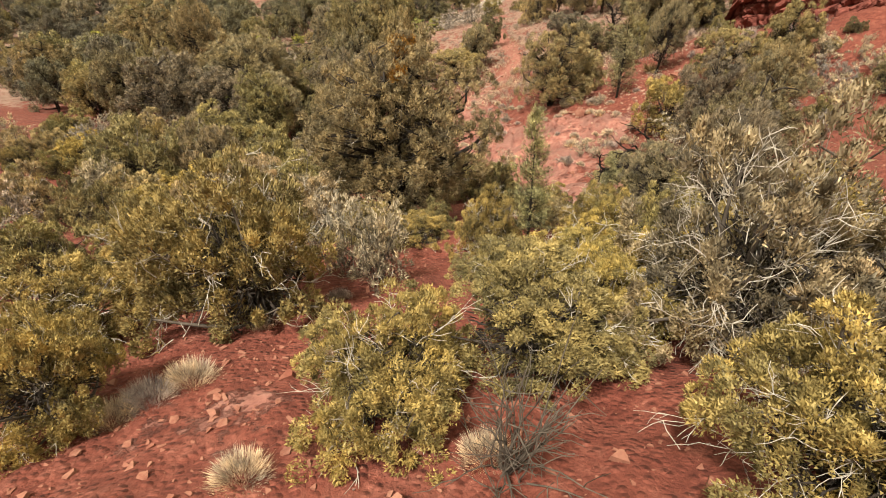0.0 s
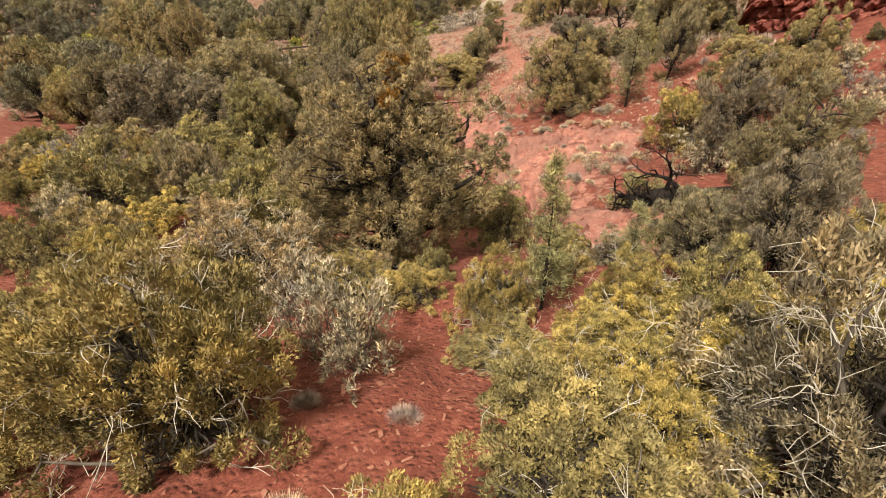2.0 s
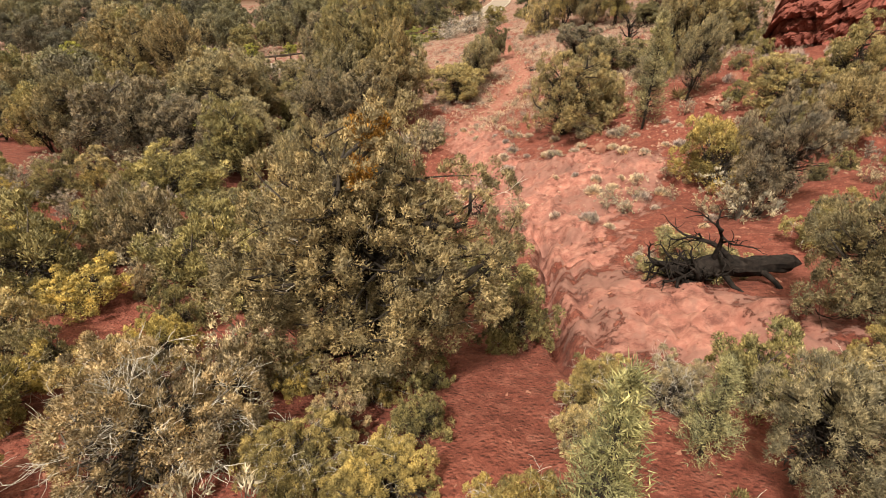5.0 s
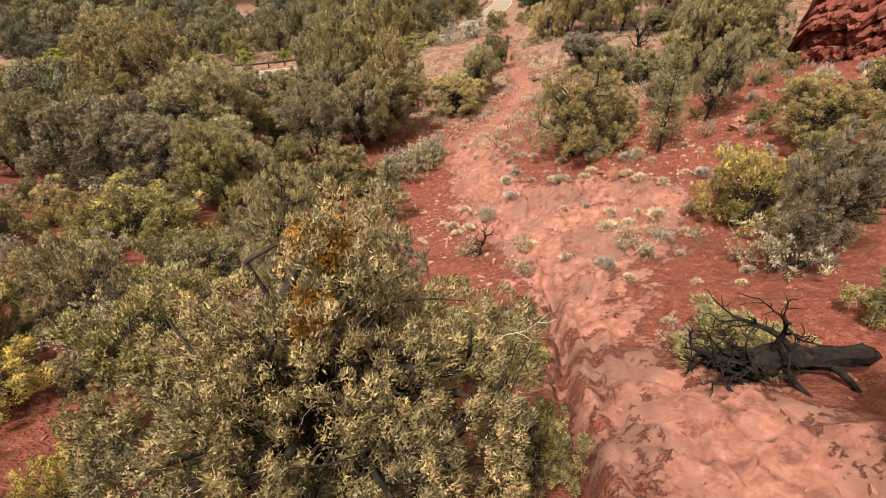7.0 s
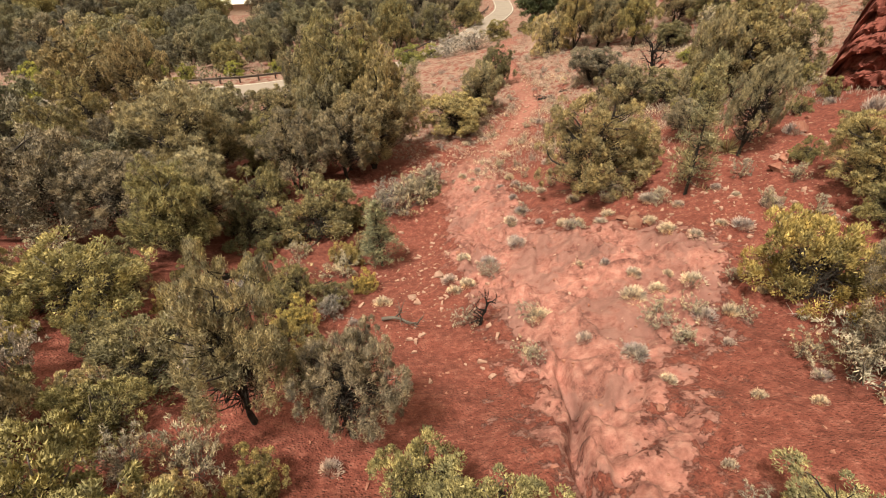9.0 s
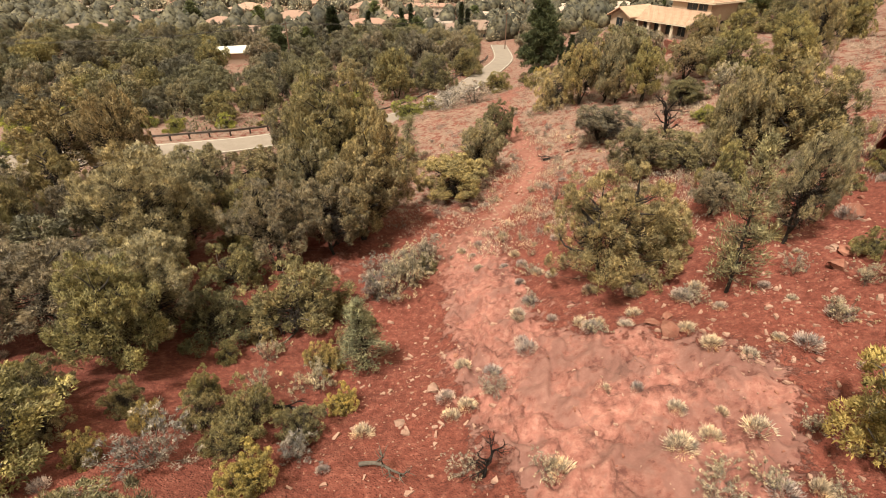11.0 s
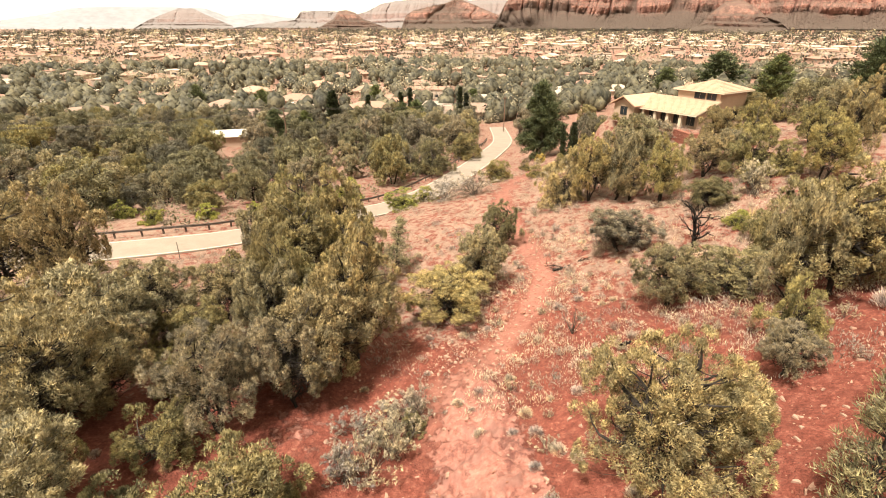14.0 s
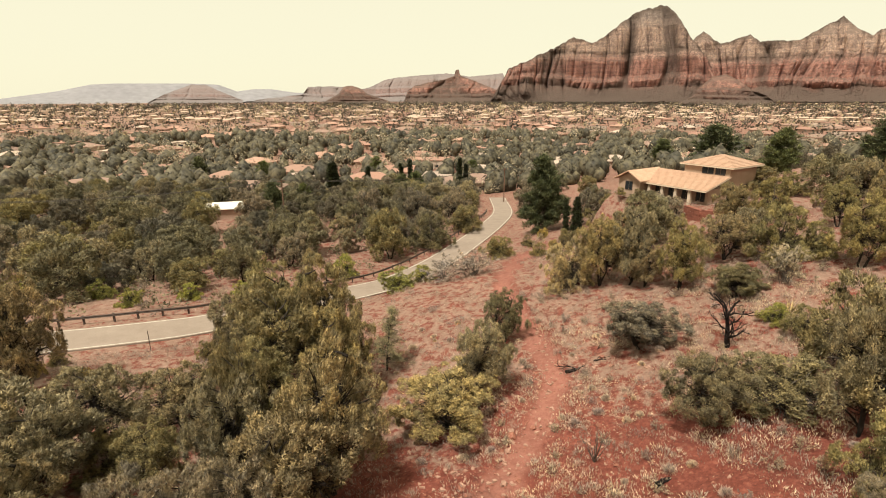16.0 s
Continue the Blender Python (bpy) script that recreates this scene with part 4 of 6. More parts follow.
def range_of_hills(name, label, mat, knots, dist, depth, foot, seed, buttress, n=340, rows=100, gentle=False):
    """A long rock wall: skyline heights over bearing, with talus, cliffs in steps and jutting columns between joints."""
    a = np.linspace(knots[0][0], knots[0][-1], n)
    u = np.linspace(0, 1, rows)
    A, U = np.meshgrid(a, u)
    q = A * dist * math.pi / 180
    crag = np.random.RandomState(seed)
    top = np.interp(a, knots[0], knots[1]) + (0 if gentle else 0.012 * np.max(knots[1]) * wave(q[0], 0 * a, 70, seed + 3, 4))
    H = np.broadcast_to(np.maximum(top - foot, 2.0), A.shape)
    bear = np.radians(A)
    if gentle:
        z, d = foot + H * ramp(U, 0, 1), dist - depth * (1 - U)
    else:
        up = H * U
        bed = up * 540 / H.max() + 26 * wave(q, U * 60, 520, seed + 2, 4) * np.sin(U * math.pi)
        run = np.interp(bed, (0, 90, 96, 130, 160, 168, 250, 290, 300, 425, 470, 560), (0, 0.36, 0.365, 0.38, 0.47, 0.475, 0.53, 0.61, 0.615, 0.74, 0.86, 1.0))
        wander = q + 22 * wave(U * 160, q * 0.25, 190, seed + 6, 2)
        big, mid, thin = wave(wander, U * 60, 760, seed, 2), wave(wander, U * 40, 250, seed + 9, 2), wave(wander, U * 30, 80, seed + 4, 2)
        cleft = np.exp(-(big / 0.16) ** 2) + 0.5 * np.exp(-(mid / 0.13) ** 2) + 0.16 * np.exp(-(thin / 0.16) ** 2)
        column = 0.9 * np.abs(big) ** 0.7 + 0.35 * np.abs(mid) ** 0.6 + 0.12 * np.abs(thin) ** 0.5 - 0.5 * cleft
        # talus, bench and crest carry scrub; the cleft term is shade put into colour
        soil_and_shade = 0.5 * cleft + 0.75 * (1 - ramp(bed + 40 * mid, 60, 135)) + 0.3 * np.exp(-((bed - 295) / 18) ** 2) + 0.4 * ramp(U, 0.9, 1.0)
        d = dist - depth * (1 - run) - buttress * (column - 0.3) * ramp(U, 0.02, 0.3) * (1 - 0.6 * ramp(U, 0.8, 1.0)) + crag.normal(0, 0.02, A.shape) * buttress
        z = 25 + (foot + up - 25) * d / dist
    v = np.stack([d * np.sin(bear), d * np.cos(bear), z], -1).reshape(-1, 3)
    back = np.stack([(dist + depth * 0.6) * np.sin(bear[-1]), (dist + depth * 0.6) * np.cos(bear[-1]), np.full(n, foot - 20.0)], -1)
    v = np.concatenate([v, back])
    i = (np.arange(rows)[:, None] * n + np.arange(n - 1)[None]).ravel()
    me = mesh_of(name, v, [np.stack([i, i + 1, i + 1 + n, i + n], 1)], gentle)
    if not gentle:
        me.attributes.new("soil_and_shade", "FLOAT", "POINT").data.foreach_set("value", np.append(soil_and_shade.ravel(), np.zeros(n)).astype(np.float32))
    me.materials.append(mat)
    return tagged(new(name, me), label, "mountain")


range_of_hills("mountain_ridge", "pale hazy ridge on the far horizon", HAZED_RIDGE, ((-41.99, -39.85, -38.35, -35.98, -33.44, -31.71, -25.71, -22.98, -21.25, -19.64, -18.02, -15.84, -11.3, -8.99), (-14.0, 10.0, 29.0, 59.0, 107.0, 116.0, 120.0, 113.0, 61.0, 79.0, 79.0, 52.0, 34.0, -23.0)), 4700, 500, -22, 71, 30, n=160, rows=24, gentle=True)
range_of_hills("mesa", "flat-topped hazy red mesa beyond the town", HAZED_ROCK, ((-29.15, -27.99, -26.73, -25.97, -25.3, -23.96, -23.01, -21.79, -20.78), (-16.0, 25.0, 60.0, 78.0, 96.0, 96.0, 61.0, 25.0, -5.0)), 3900, 300, -22, 72, 25, 160, 50)
range_of_hills("mountain_ridge", "long hazy red mesa with cliffs behind the spire", HAZED_ROCK, ((-20.82, -18.64, -15.01, -14.38, -11.82, -8.92, -8.04, -6.53, -5.34, -2.97, 0.01, 2.39, 5.94, 6.92), (-24.0, 4.0, 33.0, 91.0, 95.0, 74.0, 87.0, 142.0, 159.0, 176.0, 193.0, 167.0, 190.0, -23.0)), 4300, 400, -22, 73, 40, 300, 50)
range_of_hills("mountain", "rugged red sandstone ridge with wooded ledges", RED_ROCK, ((24.03, 24.01, 24.74, 26.29, 27.39, 28.6, 29.48, 30.93, 32.4, 33.66, 35.2, 36.56, 37.35, 37.81, 39.12, 41.92, 45.74, 49.07), (-2.0, 381.0, 428.0, 346.0, 370.0, 393.0, 349.0, 350.0, 345.0, 404.0, 464.0, 380.0, 355.0, 383.0, 411.0, 337.0, 235.0, 12.0)), 4100, 700, -22, 74, 170, 460, 90)
range_of_hills("mountain", "great red and grey sandstone peak above the town", RED_ROCK, ((4.71, 5.67, 6.5, 8.78, 12.09, 12.95, 14.86, 16.88, 18.34, 19.81, 21.28, 22.66, 23.67, 25.22, 26.0, 27.2), (-16.0, 91.0, 190.0, 247.0, 345.0, 374.0, 331.0, 418.0, 491.0, 523.0, 533.0, 449.0, 350.0, 246.0, 144.0, -16.0)), 3600, 800, -22, 81, 190, 560, 110)
range_of_hills("butte", "red butte crowned by a slender chimney of rock", RED_ROCK, ((-4.5, -4.05, -3.27, -1.77, 0.02, 0.85, 0.97, 1.32, 1.44, 2.7, 4.19, 5.69, 6.91), (-12.0, 54.0, 80.0, 100.0, 119.0, 138.0, 171.0, 171.0, 138.0, 112.0, 79.0, 46.0, -14.0)), 3300, 300, -22, 76, 45, 200, 60)
range_of_hills("butte", "small dark red butte at the town edge", RED_ROCK, ((-12.73, -11.24, -10.74, -9.92, -9.12, -8.32, -5.99), (-8.0, 33.0, 69.0, 75.0, 63.0, 33.0, -9.0)), 3000, 200, -22, 77, 30, 110, 50)
range_of_hills("red_hill", "low bare red hill before the peak", RED_ROCK, ((22.99, 24.26, 25.01, 25.96, 27.01, 28.35, 29.27, 30.44, 31.44), (-18.0, 12.0, 57.0, 92.0, 100.0, 71.0, 38.0, 20.0, -16.0)), 2500, 250, -22, 78, 40, 140, 50)


# ---------------------------------------------------------------- planting
plant("manzanita", -2.7, 5.5, 2.8, 3.1)
plant("manzanita", -3.8, 3.1, 1.6, 1.7)
plant("dead_shrub", 0.5, 2.2, 1.3, 1.1)
plant("silverbush", 3.4, 4.3, 2.9, 3.0)
plant("silverbush", 4.4, 3.6, 2.0, 2.0)
plant("brush", -1.1, 6.8, 1.7, 1.7)
plant("manzanita", 0.9, 8.2, 1.5, 1.6)
plant("sapling", 1.7, 8.4, 2.9, 1.0)
plant("manzanita", -1.8, 9.5, 1.0, 1.8)
plant("manzanita", -0.5, 9.2, 0.9, 1.7)
plant("juniperA", -1.2, 13.2, 5.3, 5.1)
plant("silverbush", -3.9, 9.9, 2.2, 3.0)
plant("lowoak", -11.3, 17.0, 2.7, 3.9)
plant("lowoak", -11.3, 21.1, 2.1, 3.2)
plant("sapling", 3.6, 9.7, 1.7, 0.9)
plant("pinyon", 4.4, 9.1, 2.2, 1.6)
plant("pinyon", 5.2, 8.4, 2.8, 1.8)
plant("manzanita", 2.7, 7.6, 1.6, 1.7)
plant("oak", 3.9, 7.2, 1.7, 1.8)
plant("manzanita", 1.0, 7.2, 0.6, 2.0)
plant("brush", -1.9, 7.6, 1.7, 1.9)
plant("silverbush", -4.0, 7.3, 1.9, 2.0)
plant("manzanita", -7.5, 11.1, 1.7, 2.3)
plant("lowshrub", -9.5, 16.0, 1.2, 2.6)
plant("lowshrub", -6.8, 17.7, 2.8, 3.9)
plant("lowoak", -5.1, 16.8, 1.8, 3.3)
plant("pinyon", -4.5, 21.8, 5.7, 3.0)
plant("pinyon", -1.8, 21.4, 4.0, 2.7)
plant("lowoak", -12.8, 27.7, 2.5, 5.1)
plant("pinyon", -15.7, 35.5, 5.3, 5.5)
plant("lowshrub", -9.8, 20.1, 2.9, 2.9)
plant("lowshrub", -8.4, 23.9, 2.1, 4.2)
plant("sapling", -2.8, 35.1, 4.2, 2.6)
plant("lowshrub", 12.5, 26.4, 3.5, 4.2)
plant("pinyon", 12.1, 22.4, 5.0, 3.2)
plant("brush", 11.3, 22.2, 2.2, 3.3)
plant("juniper", 17.2, 31.5, 3.3, 4.2)
plant("oak", 1.7, 14.0, 1.9, 1.9)
plant("lowoak", 7.6, 17.5, 1.1, 3.3)
plant("juniper", 8.5, 13.4, 3.6, 3.0)
plant("pinyon", -15.6, 42.3, 7.3, 6.2)
plant("pinyon", -12.6, 36.5, 5.3, 5.4)
plant("lowoak", -10.3, 37.3, 2.5, 4.1)
plant("lowoak", -6.8, 38.7, 3.4, 5.7)
plant("lowshrub", -11.1, 42.1, 2.3, 3.8)
plant("pinyon", -9.1, 43.6, 5.9, 4.6)
plant("roadside", -4.7, 47.9, 6.4, 6.0)
plant("roadside", -8.3, 49.8, 7.0, 4.3)
plant("roadside", -10.2, 60.6, 7.8, 7.7)
plant("roadside", -5.5, 59.5, 6.5, 4.5)
plant("sapling", -3.0, 63.7, 4.7, 2.9)
plant("roadside", 1.5, 55.8, 3.9, 6.5)
plant("roadside", 3.9, 58.5, 5.3, 4.3)
plant("roadside", 5.7, 64.4, 4.1, 3.4)
plant("juniper", 8.3, 38.6, 5.8, 5.8)
plant("juniper", 10.8, 38.9, 2.9, 2.9)
plant("sapling", 12.1, 35.0, 6.5, 2.5)
plant("pinyon", 14.4, 42.0, 2.6, 2.4)
plant("roadside", 19.8, 47.4, 6.6, 5.7)
plant("lowoak", 23.3, 48.5, 4.3, 5.0)
plant("pinyon", 15.4, 37.3, 5.4, 2.8)
plant("roadside", 13.8, 51.0, 4.1, 4.1)
plant("lowoak", 17.0, 50.9, 2.1, 5.7)
plant("roadside", 13.7, 59.2, 3.3, 5.2)
plant("roadside", 21.7, 63.0, 2.2, 3.4)
plant("roadside", -33.6, 61.6, 8.6, 8.4)
plant("lowoak", -15.2, 52.1, 2.3, 4.1)
plant("lowoak", -12.4, 46.6, 2.6, 2.6)
plant("bigpine", 17.7, 111.9, 11.8, 8.6)
plant("cypress", 19.3, 104.1, 4.9, 0.9)
plant("cypress", 19.7, 101.7, 5.3, 0.9)
plant("cypress", 20.0, 99.6, 4.5, 0.9)
plant("lowshrub", 12.0, 71.8, 4.4, 5.2)
plant("roadside", 14.3, 70.4, 6.6, 4.4)
plant("roadside", 16.3, 69.5, 7.1, 4.2)
plant("forest", 21.1, 78.9, 5.3, 5.5)
plant("forest", 25.9, 86.1, 4.2, 5.2)
plant("roadside", 19.0, 66.3, 5.3, 3.9)
plant("roadside", 17.2, 68.3, 3.8, 3.2)
plant("roadside", 24.1, 69.9, 4.2, 4.5)
plant("roadside", 28.1, 73.7, 3.0, 3.5)
plant("lowoak", 26.6, 67.1, 4.0, 5.0)
plant("brush", 24.8, 63.2, 2.8, 3.6)
plant("roadside", 29.4, 62.9, 5.0, 3.9)
plant("roadside", 32.8, 65.5, 6.2, 3.5)
plant("forest", 40.0, 80.8, 4.7, 5.5)
plant("lowoak", 40.2, 94.7, 3.7, 7.6)
plant("lowoak", 45.1, 94.3, 2.7, 4.9)
plant("tallpine", 51.8, 89.9, 8.1, 6.4)
plant("tallpine", 50.9, 107.2, 7.4, 6.3)
plant("tallpine", 106.7, 231.6, 17.1, 20.5)
plant("tallpine", 108.1, 286.0, 13.0, 12.9)
plant("brush", 1.1, 85.4, 2.6, 6.1)
plant("brush", 4.5, 82.9, 2.5, 5.8)
plant("lowoak", 8.1, 94.0, 2.9, 5.1)
plant("forest", -8.0, 111.2, 8.9, 7.7)
plant("lowoak", -1.6, 118.2, 5.6, 8.8)
plant("lowoak", 4.9, 132.4, 5.3, 8.7)
plant("roadside", -27.7, 60.9, 9.3, 5.8)
plant("roadside", -17.0, 49.1, 5.9, 5.3)
plant("brush", -3.0, 40.9, 2.0, 2.6)
plant("brush", -2.1, 41.6, 2.5, 2.8)
plant("brush", -1.1, 42.3, 2.4, 2.7)
plant("brush", -0.2, 45.0, 1.9, 2.5)
plant("brush", -2.9, 43.7, 1.5, 2.4)
plant("brush", -1.5, 44.5, 1.5, 2.8)
plant("lowoak", -0.4, 44.1, 1.1, 1.6)
plant("roadside", -10.6, 63.1, 8.8, 6.2)
plant("roadside", -7.7, 64.2, 9.0, 6.1)
plant("roadside", -5.0, 60.7, 6.5, 3.5)
plant("roadside", -13.5, 64.1, 6.9, 5.0)
plant("roadside", -8.6, 51.4, 7.6, 3.6)
plant("roadside", -4.0, 50.1, 8.0, 5.4)
plant("roadside", -13.7, 55.1, 4.7, 5.3)
plant("lowoak", -7.6, 54.7, 3.0, 4.4)
plant("roadside", 18.0, 47.6, 6.8, 3.6)
plant("lowoak", 16.2, 44.3, 2.7, 2.8)
plant("lowoak", 21.7, 56.5, 1.7, 2.8)
plant("roadside", 21.4, 63.1, 2.4, 3.2)
plant("lowoak", 29.0, 66.7, 2.4, 3.7)
plant("brush", 14.3, 61.2, 1.7, 4.2)
plant("lowoak", 1.6, 18.0, 1.7, 3.2)
plant("lowoak", 0.1, 19.1, 1.6, 2.5)
for x, y, h, w in ((2.75, 1.8, 1.6, 2.3), (-0.45, 3.15, 1.5, 2.2), (1.0, 3.9, 1.4, 2.7), (1.4, 5.6, 1.2, 2.0), (2.4, 6.0, 1.3, 2.1), (3.4, 5.7, 1.4, 2.2), (2.7, 7.1, 1.3, 2.0), (4.4, 6.5, 1.4, 2.2), (5.6, 6.3, 1.5, 2.2), (6.6, 7.6, 1.5, 2.3), (4.7, 5.0, 1.5, 2.2), (-4.6, 6.6, 1.4, 2.4), (-5.9, 8.2, 1.5, 2.6), (-5.2, 5.0, 1.4, 2.2)):
    plant("manzanita", x, y, h, w)

for kind, x, y, h, w in (("brush", 20.7, 27.9, 2.2, 3.2), ("brush", 20.1, 25.4, 1.8, 3.0), ("brush", 22.0, 30.5, 2.0, 3.2), ("roadside", 20.1, 31.3, 4.2, 3.4), ("lowoak", 16.8, 29.3, 1.6, 2.6), ("roadside", 17.6, 27.2, 4.0, 3.2), ("oak", 11.6, 18.2, 1.8, 2.4), ("brush", 23.5, 27.5, 1.8, 3.0), ("lowoak", 22.5, 25.6, 1.8, 2.8)):
    plant(kind, x, y, h, w)
for x, y, h, w in ((-13.6, 99.2, 3.2, 4.6), (-4.0, 84.5, 2.2, 5.0), (-1.5, 86.0, 1.8, 3.6), (-47.3, 74.5, 3.6, 6.0), (-16.9, 39.5, 2.2, 3.6), (-30.0, 88.0, 1.8, 3.0), (-36.0, 86.0, 2.0, 3.4), (-42.0, 90.0, 2.2, 3.6), (-24.5, 90.5, 1.6, 2.8), (-55.0, 92.0, 2.4, 4.2), (-63.0, 96.0, 2.2, 4.0), (21.3, 58.6, 1.1, 1.9)):
    plant("greenshrub", x, y, h, w)

# ---------------------------------------------------------------- scattered growth
r_scatter = random.Random(77)
TAKEN = [(o.matrix_basis.translation.x, o.matrix_basis.translation.y) for o in scene.objects if o.parent is None and o.type == "EMPTY" and o.children]


def clear(x, y, gap):
    return all((x - a) ** 2 + (y - b) ** 2 > gap * gap for a, b in TAKEN)


def off_path(x, y, road_gap=5.0, trail_gap=1.0):
    d1, d2 = nearest([x], [y], road_c)[0][0], nearest([x], [y], trail_c)[0][0]
    return d1 > road_gap and d2 > trail_gap


def scatter(kinds, count, area, gap, size, keep=lambda x, y: True, group="", tries=40):
    """Plants of some kinds strewn over an area (x0, x1, y0, y1)."""
    for _ in range(count):
        for _ in range(tries):
            x, y = r_scatter.uniform(area[0], area[1]), r_scatter.uniform(area[2], area[3])
            if clear(x, y, gap) and keep(x, y) and off_path(x, y):
                break
        else:
            continue
        TAKEN.append((x, y))
        h = r_scatter.uniform(*size)
        kind = r_scatter.choice(kinds)
        wide = r_scatter.uniform(0.72, 1.0) if kind == "roadside" else r_scatter.uniform(0.85, 1.2) if kind == "forest" else r_scatter.uniform(1.1, 1.5)
        ob = plant(kind, x, y, h, h * wide)
        if group:
            tagged(ob, group=group)


# thick shrubs on the near left slope and beside the first metres
scatter(["lowshrub", "lowshrub", "lowshrub", "brush"], 84, (-20, -3.0, 7.2, 31), 1.4, (1.1, 1.9), lambda x, y: x < -2.4 - 0.05 * y and x > -0.78 * y - 3, "shrubs of the near slope")
scatter(["manzanita", "silverbush", "lowshrub"], 20, (1.6, 8.5, 4.7, 11), 1.15, (0.9, 1.5), lambda x, y: x < 0.75 * y + 1 and x > 1.7 + 0.12 * max(0, y - 6), "shrubs of the near slope")
scatter(["manzanita", "lowshrub"], 8, (-3.5, 0.2, 9.5, 12.2), 1.0, (0.6, 1.0), group="shrubs of the near slope")
scatter(["lowshrub", "scrub"], 12, (-9, -2.5, 27, 40), 1.7, (0.8, 1.5), group="shrubs of the near slope")
# trees between the first slope and the road
scatter(["roadside"], 16, (-18, -4.5, 43, 60), 2.5, (3.4, 5.8), lambda x, y: y < 61 + 0.4 * (x + 4), "trees above the road")
scatter(["roadside", "roadside", "forest"], 40, (-48, -9.5, 30, 72), 2.9, (3.8, 6.2), lambda x, y: x > -0.95 * y + 6 and off_path(x, y, 15) and not (x > -38 and y > 50 + 0.25 * (-14 - x)), "trees above the road")
scatter(["lowshrub", "lowshrub", "scrub"], 18, (-34, -4, 40, 68), 2.2, (0.9, 1.6), lambda x, y: off_path(x, y, 6), "shrubs above the road")
# right-hand slope
scatter(["roadside", "lowoak", "scrub"], 14, (20, 46, 34, 80), 4.0, (2.0, 5.0), lambda x, y: x < 0.95 * y and not (x < 27 and 32 < y < 46), "trees of the right slope")
scatter(["scrub", "lowoak", "scrub", "tuft"], 34, (13, 25, 24, 46), 1.7, (0.6, 1.3), lambda x, y: x < 0.85 * y and x > 13 + 0.1 * (y - 24), "brush of the right slope")
scatter(["scrub"], 150, (4, 30, 40, 72), 1.0, (0.45, 0.85), group="brush of the right slope")
scatter(["scrub", "lowshrub", "scrub"], 34, (15, 28, 20, 34), 1.4, (0.5, 1.1), lambda x, y: x < 0.95 * y, "brush of the right slope")
# the wooded flat beyond the road
scatter(["forest"], 260, (-135, 22, 80, 190), 4.2, (3.6, 8.0), lambda x, y: (x < -28 or y > 1.55 * x + 113) and not (118 < y < 153 and abs(x + 39 + 0.4545 * (y - 122)) < 5) and off_path(x, y, 6.5) and x > -1.02 * y + 15 and y > 66 - 0.5 * (x + 20), "woodland beyond the road")
scatter(["forest"], 34, (24, 120, 104, 200), 5.0, (3.2, 6.0), lambda x, y: x < 0.95 * y, "trees behind the house")
scatter(["lowshrub", "lowshrub", "scrub"], 14, (-45, 6, 80, 110), 2.5, (1.0, 1.8), lambda x, y: x < -18 or y > 105 + x, "shrubs by the rail")

scatter(["lowshrub", "scrub", "lowoak"], 26, (12, 30, 84, 104), 2.0, (0.9, 1.8), lambda x, y: x < 27 or y > 99, "shrubs by the house")
# dry bunches of grass
scatter(["tuft"], 26, (1.5, 19, 19, 40), 0.75, (0.3, 0.6), lambda x, y: x < 2 + 0.42 * y, "grass tufts on the sandstone")
scatter(["tuft"], 100, (-4, 26, 40, 70), 0.8, (0.3, 0.6), lambda x, y: x > 0 or y > 52, "grass tufts by the trail")
scatter(["tuft"], 24, (-18, -2, 18, 48), 0.9, (0.3, 0.5), group="grass tufts by the trail")
for x, y, s in ((7.7, 26.1, 1.41), (8.1, 24.9, 1.24), (9.2, 25.9, 0.83), (6.5, 24.5, 0.76), (10.3, 25.7, 0.95), (6.8, 34.3, 1.09), (4.2, 34.3, 0.94), (3.3, 25.0, 0.99), (2.6, 32.1, 1.17), (8.9, 36.8, 1.01), (11.0, 35.5, 0.99), (6.3, 18.3, 1.09), (10.6, 23.4, 1.54), (11.8, 23.2, 1.33), (4.9, 38.2, 0.86), (4.1, 35.1, 0.67), (4.2, 37.1, 0.65), (5.7, 40.9, 0.73), (6.3, 40.2, 0.71), (6.8, 34.6, 0.82)):
    tagged(plant("tuft" if s < 0.95 else "scrub", x, y, s * 0.66, s * 1.15), group="grass tufts on the sandstone")
    TAKEN.append((x, y))
for x, y, s in ((6.6, 35.3, 0.73), (8.1, 34.3, 0.7), (8.7, 35.1, 0.73), (9.1, 36.6, 0.77), (9.2, 38.0, 1.07), (10.7, 35.4, 0.84), (11.1, 34.9, 0.98), (10.2, 31.9, 0.79), (0.8, 32.2, 0.79), (1.0, 31.1, 0.71), (1.6, 31.5, 0.72), (2.7, 33.3, 0.82), (1.5, 34.1, 0.71), (12.9, 31.2, 0.89), (12.3, 31.7, 0.58), (14.2, 32.1, 1.41), (8.1, 26.7, 1.06), (8.9, 26.2, 1.05), (7.6, 27.9, 0.92), (9.7, 28.0, 0.85)):
    tagged(plant("tuft" if s < 0.95 else "scrub", x, y, s * 0.66, s * 1.15), group="grass tufts on the sandstone")
    TAKEN.append((x, y))
